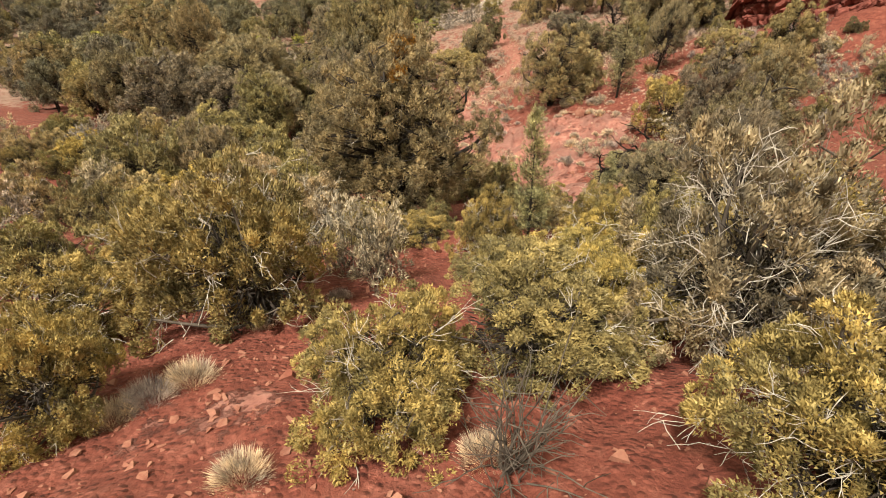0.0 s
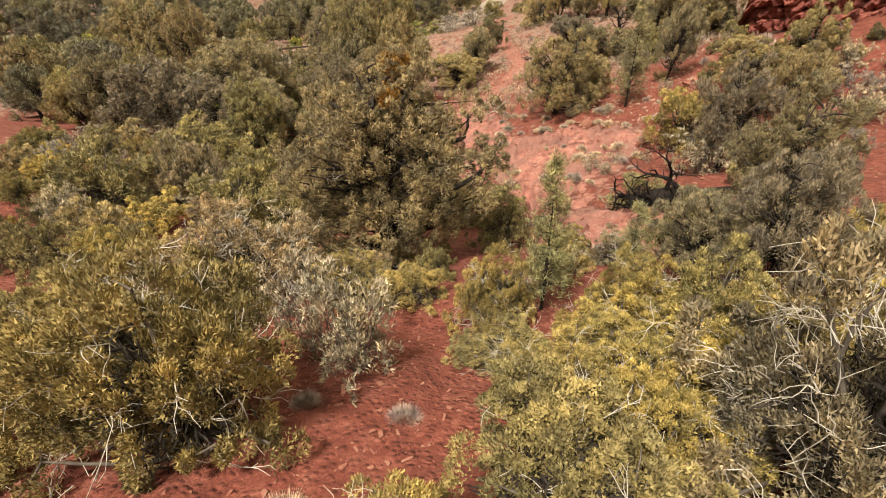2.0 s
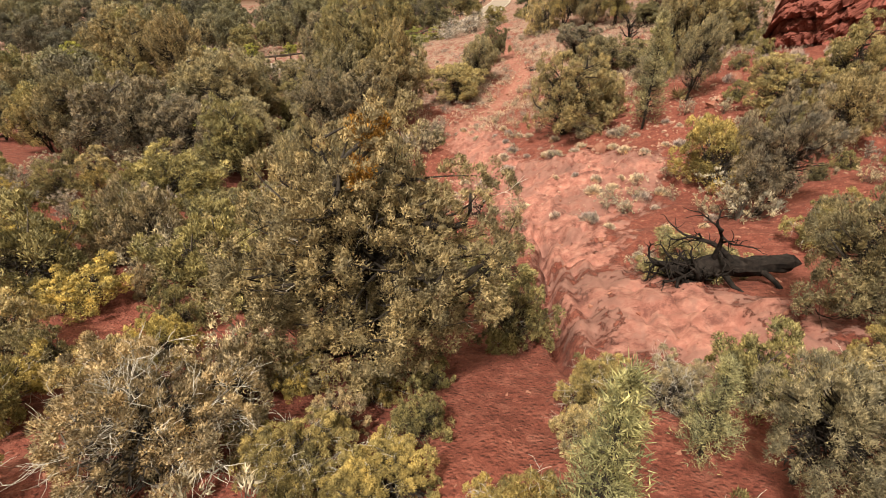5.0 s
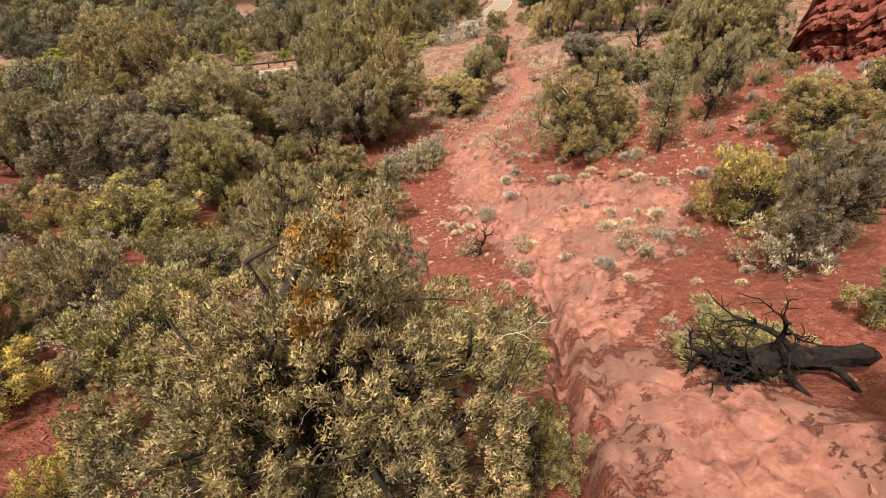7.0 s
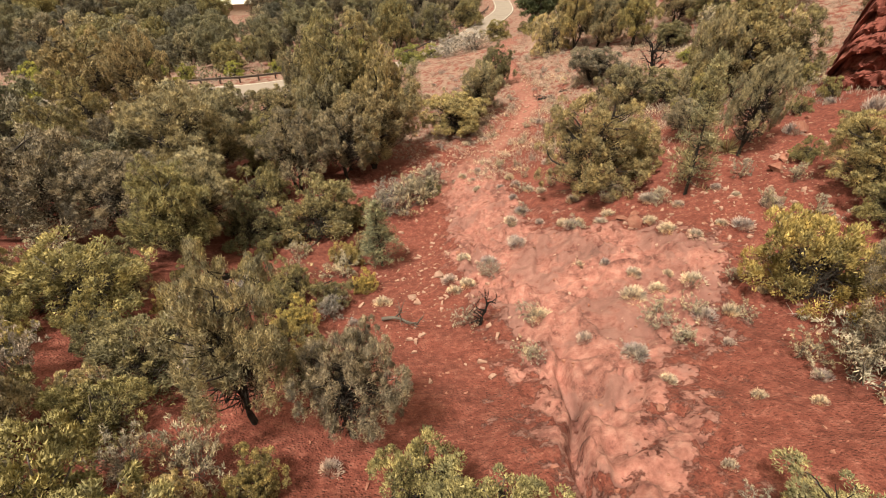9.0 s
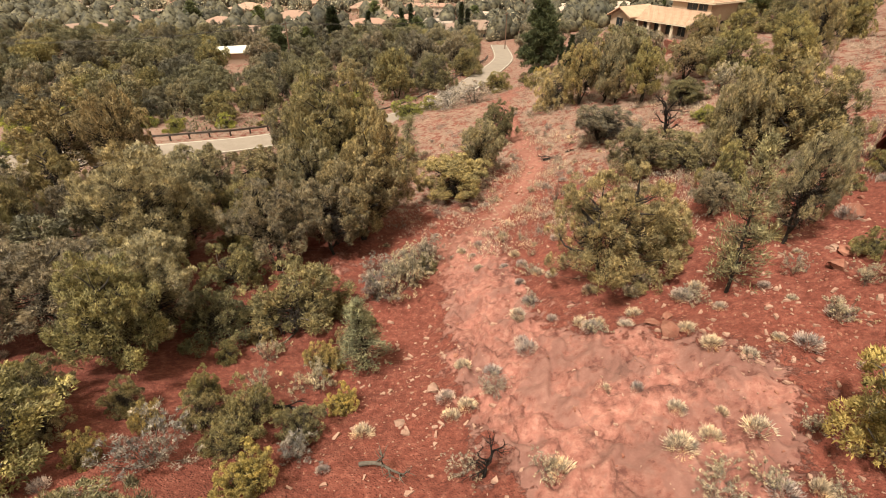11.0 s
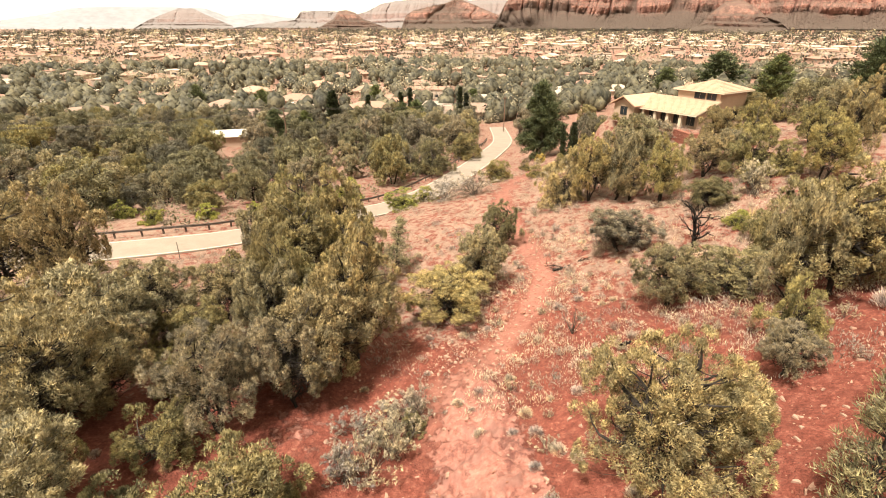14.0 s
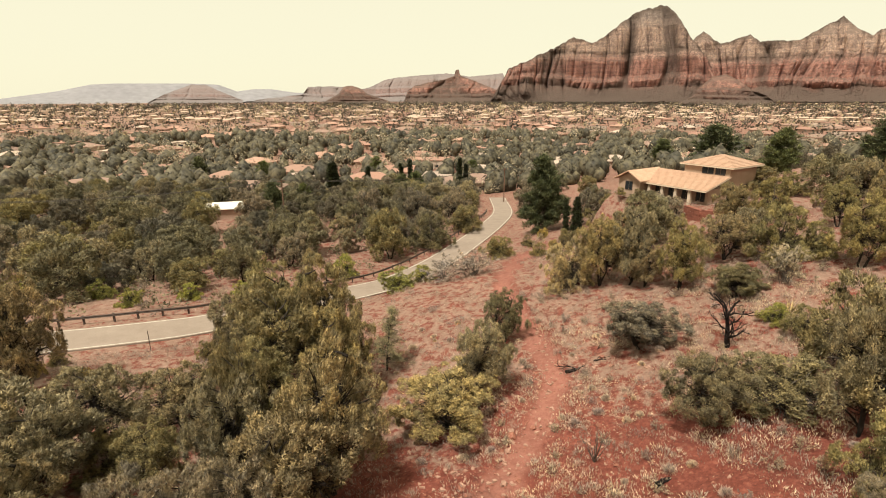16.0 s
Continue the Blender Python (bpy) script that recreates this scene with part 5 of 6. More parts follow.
for x, y, s in ((10.8, 27.6, 0.96), (3.6, 27.6, 1.06), (4.2, 27.7, 0.89), (1.5, 28.2, 1.28), (-4.6, 33.4, 2.16), (-4.9, 31.1, 0.98), (-2.2, 30.4, 0.83), (8.6, 28.2, 0.68), (3.6, 25.0, 0.97), (6.5, 24.3, 0.95), (2.8, 32.5, 1.07), (9.1, 37.9, 1.11), (4.9, 38.3, 1.01), (9.0, 36.4, 0.95), (10.6, 35.4, 0.93), (7.6, 37.8, 0.77), (4.2, 37.3, 0.76), (5.3, 41.1, 1.11)):
    tagged(plant("tuft" if s < 0.95 else "scrub", x, y, s * 0.66, s * 1.15), group="grass tufts on the sandstone")
    TAKEN.append((x, y))
for x, y, s in ((-3.05, 3.3, 0.5), (-2.75, 3.6, 0.5), (-3.3, 3.05, 0.45), (-2.45, 5.0, 0.3), (-1.35, 4.2, 0.45), (-1.1, 3.95, 0.35), (0.35, 2.35, 0.4), (-1.55, 2.1, 0.4), (-0.4, 5.6, 0.35), (-1.6, 5.9, 0.35)):
    tagged(plant("fine_tuft", x, y, s * 0.8, s * 1.3), group="grass tufts on the near slope")


# ---------------------------------------------------------------- stones
def stone_mesh(name, seed, flat, mat):
    r = np.random.RandomState(seed)
    bm = bmesh.new()
    bmesh.ops.create_icosphere(bm, subdivisions=1, radius=0.5)
    cut = sphere_ways(r, 6)
    for v in bm.verts:
        p = np.array(v.co)
        for c in cut:
            p -= c * max(0, p @ c - r.uniform(0.24, 0.36))
        v.co = Vector(p * (1, r.uniform(0.75, 1), flat)) + Vector(r.normal(0, 0.025, 3))
    me = bpy.data.meshes.new(name)
    bm.to_mesh(me)
    bm.free()
    me.materials.append(mat)
    return me


STONES = [stone_mesh("stone", 200 + i, f, mt) for i, (f, mt) in enumerate(((0.35, STONE), (0.6, STONE), (0.28, STONE), (0.5, STONE_PALE), (0.75, STONE), (0.4, STONE_PALE)))]


def stone_weight(x, y):
    d = nearest([x], [y], trail_c)[0][0]
    w = 0.25 + 0.9 * math.exp(-((y - 56) / 9) ** 2) * math.exp(-((d - 1.6) / 2.2) ** 2) + 0.7 * math.exp(-((x + 0.5) / 1.6) ** 2) * math.exp(-((y - 33) / 5) ** 2)
    w += 0.5 * math.exp(-((x + 2.4) / 2) ** 2 - ((y - 3.5) / 2.5) ** 2) + 0.6 * math.exp(-((x - 15) / 5) ** 2 - ((y - 34) / 8) ** 2)
    return w


def lay_stone(x, y, s, k):
    if y < 8:
        s, k = s * 0.42, (0, 2)[k % 2]
    ob = new("stone", STONES[k])
    ob.matrix_basis = pose(x, y, spot(x, y) + 0.12 * s, r_scatter.uniform(-15, 15), r_scatter.uniform(-15, 15), r_scatter.uniform(0, 360)) @ Matrix.Diagonal((s, s, s, 1))
    return tagged(ob, "loose pale sandstone rock on red earth" if k in (3, 5) else "loose rust-red sandstone rock on red earth", "rock", "loose stones")


placed = 0
while placed < 230:
    x, y = r_scatter.uniform(-5, 20), r_scatter.uniform(1.5, 66)
    if abs(x) > 4 + 0.5 * y or r_scatter.random() > stone_weight(x, y) or nearest([x], [y], trail_c)[0][0] < 0.5:
        continue
    lay_stone(x, y, min(0.7, 0.13 / (0.25 + r_scatter.random()) * (0.4 + 0.013 * y)), r_scatter.randrange(6))
    placed += 1
for x, y, s, k in ((9.3, 33.2, 1.0, 4), (8.9, 33.9, 0.7, 0), (9.6, 34.3, 0.6, 2), (0.3, 32.9, 0.75, 3), (-0.9, 31.0, 0.6, 3), (-0.7, 30.4, 0.5, 5), (5.0, 53.6, 0.75, 4), (4.6, 52.6, 0.5, 3), (15.6, 34.5, 0.9, 4), (16.6, 35.5, 0.8, 0), (18.5, 38, 1.2, 4)):
    lay_stone(x, y, s, k)


for x, y, s, k in ((-2.3, 3.3, 0.3, 2), (-1.85, 3.5, 0.22, 5), (-2.6, 3.0, 0.3, 2), (-2.05, 2.85, 0.35, 0), (-1.6, 3.1, 0.2, 2), (-2.9, 2.7, 0.3, 2), (-2.35, 5.0, 0.3, 2), (-1.9, 5.25, 0.3, 2), (-0.75, 6.3, 0.3, 0), (-3.3, 2.6, 0.3, 2), (-1.3, 2.4, 0.3, 0), (-2.4, 2.2, 0.3, 2)):
    lay_stone(x, y, s, k)


for k in range(110):
    i = r_scatter.randrange(90, 190)
    lay_stone(trail_c[i, 0] + r_scatter.gauss(0.4, 2.0), trail_c[i, 1] + r_scatter.gauss(0, 1.0), 0.16 + 0.42 * r_scatter.random() ** 2.5, r_scatter.randrange(6))


def strewn(name, label, base_meshes, spots, mat):
    """Chips and pebbles too many to count, as one mesh."""
    sh = Shell()
    data = []
    for me in base_meshes:
        v = np.zeros(len(me.vertices) * 3)
        me.vertices.foreach_get("co", v)
        data.append((v.reshape(-1, 3), [tuple(p.vertices) for p in me.polygons]))
    xs, ys = np.array([s[0] for s in spots]), np.array([s[1] for s in spots])
    zs = height(xs, ys)
    for (x, y, s), z in zip(spots, zs):
        v, f = data[r_scatter.randrange(len(data))]
        a = r_scatter.uniform(0, math.tau)
        c, q = math.cos(a) * s, math.sin(a) * s
        tilt = r_scatter.uniform(-0.25, 0.25)
        w = np.stack([v[:, 0] * c - v[:, 1] * q, v[:, 0] * q + v[:, 1] * c, v[:, 2] * s + tilt * v[:, 0] * s], 1) + (x, y, z + 0.06 * s)
        sh.add(w, f)
    return tagged(new(name, sh.mesh(name, mat)), label, "rocks", kind="stuff")


def chip_spots(count, area, lo, hi, weight):
    out = []
    while len(out) < count:
        x, y = r_scatter.uniform(area[0], area[1]), r_scatter.uniform(area[2], area[3])
        if abs(x) < 5 + 0.75 * y and r_scatter.random() < weight(x, y):
            out.append((x, y, lo + (hi - lo) * r_scatter.random() ** 3))
    return out


def chip_mesh(seed):
    r = np.random.RandomState(seed)
    n = r.randint(4, 7)
    a = np.sort(r.uniform(0, math.tau, n))
    ring = np.stack([np.cos(a), np.sin(a) * 0.7], 1) * 0.5
    me = bpy.data.meshes.new("chip")
    v = [(x, y, -0.12) for x, y in ring] + [(x * 0.85, y * 0.85, 0.14) for x, y in ring]
    me.from_pydata(v, [], [tuple(range(n, 2 * n))] + [(i, (i + 1) % n, n + (i + 1) % n, n + i) for i in range(n)])
    return me


CHIPS = [chip_mesh(300 + i) for i in range(6)]
strewn("stone_chips", "flaky rust-red stone chips strewn over the slope", CHIPS, chip_spots(5200, (-8, 26, 1.0, 62), 0.04, 0.24, lambda x, y: min(1, stone_weight(x, y))), STONE)
strewn("pale_stone_chips", "pale sandstone chips strewn along the trail", CHIPS, chip_spots(3000, (-4, 20, 24, 70), 0.08, 0.42, lambda x, y: min(1, 1.1 * stone_weight(x, y) - 0.2)), STONE_PALE)
strewn("near_gravel", "small red gravel on the near slope", CHIPS, chip_spots(1600, (-5, 3, 1.2, 9), 0.02, 0.14, lambda x, y: 1), STONE)


def far_tufts(count, area, keep, size, seed=55):
    sh = Shell()
    r = np.random.RandomState(seed)
    pts = []
    while len(pts) < count:
        x, y = r.uniform(area[0], area[1]), r.uniform(area[2], area[3])
        if keep(x, y):
            pts.append((x, y))
    pts = np.array(pts)
    z = height(pts[:, 0], pts[:, 1])
    c = np.column_stack([pts, z])
    s = r.uniform(size[0], size[1], count)
    per = 40
    w = sphere_ways(r, count * per)
    w[:, 2] = np.abs(w[:, 2])
    big = np.repeat(s, per)[:, None]
    face = unit(w + r.normal(0, 0.35, w.shape))
    way = np.array((0, 0, 0.9)) + w * 0.8 + r.normal(0, 0.35, w.shape)
    leaves(sh, np.repeat(c, per, 0) + w * (0.3, 0.3, 0.26) * big * r.uniform(0.5, 1, (count * per, 1)), way, 0.17, 0.03, r, face=face)
    return sh


dry = far_tufts(2500, (-30, 40, 40, 100), lambda x, y: off_path(x, y, 4.2, 0.8) and ((y + 0.5 * x > 47 and (x > -8 or y > 64))) and (y < 74 or x + y < 60 or (x * 7.3 + y * 3.1) % 2 < 1), (0.9, 2.3))
low = Shell()
r_low = np.random.RandomState(66)
lx, ly = r_low.uniform(-125, 20, 1500), r_low.uniform(72, 188, 1500)
keep = [((x < -30) or (y > 1.55 * x + 116)) and y > 70 - 0.5 * (x + 20) and x > -1.02 * y + 10 and off_path(x, y, 5.5) for x, y in zip(lx, ly)]
lx, ly = lx[keep], ly[keep]
lc = np.column_stack([lx, ly, height(lx, ly) + 0.25])
lw = sphere_ways(r_low, len(lc) * 22)
lw[:, 2] = np.abs(lw[:, 2])
leaves(low, np.repeat(lc, 22, 0) + lw * np.repeat(r_low.uniform(0.5, 1.3, len(lc)), 22)[:, None] * r_low.uniform(0.4, 1, (len(lw), 1)), lw + r_low.normal(0, 0.4, lw.shape), 0.45, 0.2, r_low)
tagged(new("undergrowth", low.mesh("undergrowth", LEAF_WOODLAND)), "low olive undergrowth between the junipers beyond the road", "shrubs", kind="stuff")
pale_dry = far_tufts(620, (2, 26, 44, 66), lambda x, y: off_path(x, y, 4.2, 0.9) and float(wave(x, y, 7, 19)) > -0.15, (0.9, 2.1), 56)
tagged(new("pale_dry_grass", pale_dry.mesh("pale_dry_grass", LEAF_TUFT)), "pale straw-grey bunches of grass beside the trail", "grass", kind="stuff")
tagged(new("dry_grass", dry.mesh("dry_grass", LEAF_DRY)), "low dry grass and grey scrub over the slope", "grass", kind="stuff")


# ---------------------------------------------------------------- dead wood
def branching(sh, r, start, way, length, thick, depth, bend=0.25, lift=0.0):
    pts = limb(r, start, way, length, bend, 7, lift)
    tube(sh, pts, np.linspace(thick, thick * 0.35, 7), 6 if depth > 1 else 4)
    if depth:
        for i in range(2, 7):
            if r.rand() < 0.8:
                branching(sh, r, pts[i], pts[i] - pts[i - 1] + r.normal(0, 0.75, 3) * length / 7, length * r.uniform(0.35, 0.6), thick * 0.45, depth - 1, bend, lift)


def fallen_log(x, y, turn):
    r = np.random.RandomState(91)
    thing = tagged(new("fallen_log"), "charred fallen juniper trunk with a tangle of roots", "fallen tree")
    trunk, limbs = Shell(), Shell()
    u = np.linspace(0, 1, 12)[:, None]
    pts = np.concatenate([-0.2 + 2.3 * u, 0.12 * np.sin(u * 5), 0.36 + 0.05 * np.sin(u * 9)], 1)
    tube(trunk, pts, (0.26, 0.27, 0.25, 0.26, 0.22, 0.23, 0.21, 0.22, 0.2, 0.19, 0.2, 0.08), 9)
    for k in range(16):
        a = k * 0.41
        branching(limbs, r, (0.1, 0, 0.36), (-0.9, math.cos(a) * 1.1, 0.15 + 0.7 * math.sin(a)), r.uniform(0.6, 1.1), 0.09, 2, 0.3)
    for s, w in (((0.5, -0.15, 0.3), (-0.1, -1, -0.25)), ((1.3, -0.2, 0.3), (-0.15, -1, -0.22)), ((0.3, 0.1, 0.5), (-0.5, 0.2, 1.0)), ((0.7, 0.05, 0.5), (-0.6, 0.3, 0.8))):
        branching(limbs, r, s, w, 1.25, 0.07, 2, 0.22)
    for v in trunk.v:
        v += r.normal(0, 0.028, v.shape)
    part("trunk", trunk.mesh("trunk", BARK_BURNT, False), thing)
    part("root_plate", limbs.mesh("root_plate", BARK_BURNT, True), thing)
    thing.matrix_basis = pose(x, y, spot(x, y) - 0.02, 0, -6, turn) @ Matrix.Diagonal((1.2, 1.15, 1.2, 1))


fallen_log(7.0, 16.4, 4)


def snag(x, y, h, seed, label):
    r = np.random.RandomState(seed)
    thing = tagged(new("burnt_snag"), label, "dead tree")
    sh, br = Shell(), Shell()
    pts = limb(r, (0, 0, -0.2), (0.05, 0, 1), h * 0.8, 0.08, 8)
    tube(sh, pts, np.linspace(0.055, 0.02, 8) * h, 8)
    for i in range(2, 8):
        for _ in range(2):
            a = r.uniform(0, math.tau)
            branching(br, r, pts[i], (math.cos(a), math.sin(a), 0.9), h * 0.36, 0.02 * h, 2, 0.22, 0.03)
    part("trunk", sh.mesh("trunk", BARK_BURNT, True), thing)
    part("crown", br.mesh("crown", BARK_BURNT, True), thing)
    thing.matrix_basis = pose(x, y, spot(x, y))


snag(18.0, 57.4, 3.3, 92, "charred black skeleton of a burnt tree")
snag(1.9, 27.9, 1.5, 93, "small charred dead shrub on the sandstone")


def dead_branch(x, y, length, turn, seed, mat, label):
    r = np.random.RandomState(seed)
    sh = Shell()
    branching(sh, r, (0, 0, 0.12), (1, 0, 0.06), length, 0.07 * length / 2 + 0.03, 2, 0.14)
    ob = tagged(new("fallen_branch", sh.mesh("fallen_branch", mat, True)), label, "branch")
    ob.matrix_basis = pose(x, y, spot(x, y) + 0.02, 0, 0, turn)


dead_branch(10.2, 47.6, 2.8, 25, 94, BARK_BURNT, "charred fallen branch lying among dry grass")
dead_branch(8.9, 58.6, 2.6, 10, 95, BARK_BURNT, "dark dead branch beside the trail")
dead_branch(-6.0, 31.6, 2.0, 5, 96, BARK_BURNT, "dark rotting log on red earth")
dead_branch(-11.6, 37.6, 3.6, 35, 97, BARK_BURNT, "leaning dead dark trunk among pinyons")
dead_branch(-2.0, 28.6, 1.6, -10, 98, BARK_GREY, "grey dead stick on red earth")


def ocotillo(x, y, h):
    r = np.random.RandomState(99)
    sh = Shell()
    for k in range(11):
        a = r.uniform(0, math.tau)
        tube(sh, limb(r, (0, 0, -0.05), (0.4 * math.cos(a), 0.4 * math.sin(a), 1), h * r.uniform(0.7, 1), 0.05, 7, 0.03), np.linspace(0.022, 0.008, 7), 5)
    ob = tagged(new("ocotillo", sh.mesh("ocotillo", BARK_GREY, True)), "bare spreading ocotillo canes beside the trail", "desert plant")
    ob.location = (x, y, spot(x, y))


ocotillo(8.4, 50.2, 2.1)


def yucca(x, y, s, seed):
    r = np.random.RandomState(seed)
    sh = Shell()
    w = sphere_ways(r, 90)
    w[:, 2] = np.abs(w[:, 2]) + 0.1
    leaves(sh, np.tile((0.0, 0, 0.1), (90, 1)) + w * 0.05, w, s, 0.05, r)
    ob = tagged(new("yucca", sh.mesh("yucca", LEAF_SILVER)), "spiky pale-green yucca rosette on the slope", "yucca")
    ob.location = (x, y, spot(x, y))


yucca(15.2, 38.0, 0.8, 101)
yucca(22.5, 59.0, 0.9, 102)


# ---------------------------------------------------------------- cliff
def cliff():
    r = np.random.RandomState(111)
    n, m = 230, 110
    u, v = np.meshgrid(np.linspace(0, 1, n), np.linspace(0, 1, m))
    x0, y0 = 22.4 + 11 * u, 42.8 - 12 * u
    p, q = u * 16, v * 7.5
    # eroded knobs between joints, heavy ledges with hollows under them
    joint = np.abs(wave(p, q * 0.3, 3.4, 31, 2))
    knob = 1 - np.abs(wave(p * 1.3, q * 0.75, 2.0, 32, 3))
    row = np.floor(q / 0.95 + 0.35 * wave(p, q * 0.2, 6, 33))
    along = p / 1.7 + 0.37 * row + 0.35 * wave(p, q, 4, 37)
    block = np.minimum(np.abs((along % 1.0) - 0.5) * -2 + 1, 0.3) / 0.3
    bed = (q / 0.95 + 0.35 * wave(p, q * 0.2, 6, 33)) % 1.0
    jut = 1.3 * np.minimum(joint, 0.5) + 0.5 * knob + 0.3 * np.sin(row * 2.3 + 0.5 * np.floor(along)) + 0.32 * np.sin(np.clip(bed, 0, 1) * math.pi) ** 0.5 + 0.22 * block ** 0.5 + 0.09 * wave(p, q, 0.6, 36)
    back = 0.8 * v ** 1.6 + r.normal(0, 0.03, u.shape) - jut
    hgt = 7.5 * ramp(u, -0.08, 0.06) + 0.6 * wave(u * 20, u * 0, 5, 34)
    X, Y = x0 + back * 0.75, y0 + back * 0.65
    Z = height(x0, y0) - 0.9 + hgt * v + 0.1 * wave(u * 20, v * 12, 1.2, 35)
    co = np.stack([X, Y, Z], -1).reshape(-1, 3)
    co = np.concatenate([co, co[-n:] + (9, 2, 0.6), co[-n:] + (10, 2, -8)])
    i = (np.arange(m + 1)[:, None] * n + np.arange(n - 1)[None]).ravel()
    me = bpy.data.meshes.new("cliff")
    me.from_pydata(co.tolist(), [], np.stack([i, i + 1, i + 1 + n, i + n], 1).tolist())
    me.materials.append(CLIFF_ROCK)
    return tagged(new("cliff", me), "dark red layered sandstone cliff above the slope", "cliff", kind="structure")


CLIFF_ROCK = plain_material("red_cliff", (0.1, 0.026, 0.019), (0.27, 0.085, 0.062), 1.3, 0.95, 1.0, 5)
cliff()


# ---------------------------------------------------------------- the house on the slope
STUCCO = plain_material("tan_stucco", (0.34, 0.24, 0.17), (0.394, 0.287, 0.211), 0.8, 0.9, 0.15, 15)
ROOF_TILE = plain_material("buff_roof_tile", (0.38, 0.235, 0.155), (0.47, 0.31, 0.215), 1.5, 0.85, 0.4, 9)
FASCIA = plain_material("cream_fascia", (0.449, 0.367, 0.272), (0.49, 0.4, 0.313), 1.0, 0.8, 0.05, 20)
DARK_FRAME = plain_material("dark_frame", (0.034, 0.0267, 0.0238), (0.0544, 0.0433, 0.034), 3, 0.6, 0.05, 20)
STONE_WALL = plain_material("red_masonry", (0.177, 0.06, 0.0408), (0.258, 0.1, 0.068), 2.2, 0.9, 0.8, 6)
WOOD = plain_material("weathered_wood", (0.109, 0.06, 0.0408), (0.177, 0.107, 0.0748), 3, 0.85, 0.3, 20)


def glass_material():
    m, nodes, links, bsdf = material("window_glass", 0.06)
    bsdf.inputs["Base Color"].default_value = (0.02, 0.024, 0.028, 1)
    bsdf.inputs["Specular IOR Level"].default_value = 0.6
    return m


GLASS = glass_material()


def hip_roof(sh, a0, a1, b0, b1, z0, z1, over=0.5, thick=0.16):
    """A hipped roof slab over a rectangle."""
    a0, a1, b0, b1 = a0 - over, a1 + over, b0 - over, b1 + over
    half = min(a1 - a0, b1 - b0) / 2
    if a1 - a0 < b1 - b0:
        r0, r1 = ((a0 + a1) / 2, b0 + half), ((a0 + a1) / 2, b1 - half)
    else:
        r0, r1 = (a0 + half, (b0 + b1) / 2), (a1 - half, (b0 + b1) / 2)
    e = [(a0, b0), (a1, b0), (a1, b1), (a0, b1)]
    v = [(*p, z0) for p in e] + [(*p, z0 + thick) for p in e] + [(*r0, z1), (*r1, z1)]
    f = [(3, 2, 1, 0)] + [(i, (i + 1) % 4, 4 + (i + 1) % 4, 4 + i) for i in range(4)]
    if a1 - a0 < b1 - b0:
        f += [(4, 5, 8), (5, 6, 9, 8), (6, 7, 9), (7, 4, 8, 9)]
    else:
        f += [(7, 4, 8), (4, 5, 9, 8), (5, 6, 9), (6, 7, 8, 9)]
    sh.add(v, f)
    return e, r0, r1


def tile_rows(a0, a1, b0, b1, z0, z1, over=0.5, gap=0.34):
    """Raised courses of tiles running round a hipped roof."""
    sh = Shell()
    a0, a1, b0, b1 = a0 - over, a1 + over, b0 - over, b1 + over
    half = min(a1 - a0, b1 - b0) / 2
    n = int(math.hypot(half, z1 - z0) / gap)
    for i in range(n):
        for u0, u1, lift0, lift1 in ((i / n, (i + 1) / n, 0.055, 0.012),):
            q = []
            for u, l in ((u0, lift0), (u1, lift1)):
                d = half * u
                z = z0 + 0.16 + (z1 - z0 - 0.16) * u + l
                q.append([(a0 + d, b0 + d, z), (a1 - d, b0 + d, z), (a1 - d, b1 - d, z), (a0 + d, b1 - d, z)])
            low = [(x, y, z - 0.05) for x, y, z in q[0]]
            sh.add(low + q[0] + q[1], [(k, (k + 1) % 4, 4 + (k + 1) % 4, 4 + k) for k in range(4)] + [(4 + k, 4 + (k + 1) % 4, 8 + (k + 1) % 4, 8 + k) for k in range(4)])
    return sh


def solid(name, boxes, mat, parent, label=""):
    sh = Shell()
    for lo, hi in boxes:
        box(sh, lo, hi)
    return part(name, sh.mesh(name, mat), parent, label)


def window(parent, lo, hi, axis, panes):
    """A dark window set into a wall: frame, sill and separate panes. axis 'a': the wall faces -a; 'b': it faces -b."""
    (a0, b0, z0), (a1, b1, z1) = lo, hi
    sh, t = Shell(), 0.07
    if axis == "a":
        for y0, y1, w0, w1 in ((b0, b1, z0, z0 + t), (b0, b1, z1 - t, z1), (b0, b0 + t, z0, z1), (b1 - t, b1, z0, z1)):
            box(sh, (a0 - 0.04, y0, w0), (a0 + 0.08, y1, w1))
    else:
        for x0, x1, w0, w1 in ((a0, a1, z0, z0 + t), (a0, a1, z1 - t, z1), (a0, a0 + t, z0, z1), (a1 - t, a1, z0, z1)):
            box(sh, (x0, b0 - 0.04, w0), (x1, b0 + 0.08, w1))
    win = part("window", sh.mesh("window", DARK_FRAME), parent, "dark-framed window")
    for k in range(panes):
        if axis == "a":
            c0, c1 = b0 + t + (b1 - b0 - 2 * t) * k / panes, b0 + t + (b1 - b0 - 2 * t) * (k + 1) / panes
            solid("pane", [((a0 - 0.012, c0 + 0.03, z0 + t), (a0 + 0.02, c1 - 0.03, z1 - t))], GLASS, win)
        else:
            c0, c1 = a0 + t + (a1 - a0 - 2 * t) * k / panes, a0 + t + (a1 - a0 - 2 * t) * (k + 1) / panes
            solid("pane", [((c0 + 0.03, b0 - 0.012, z0 + t), (c1 - 0.03, b0 + 0.02, z1 - t))], GLASS, win)


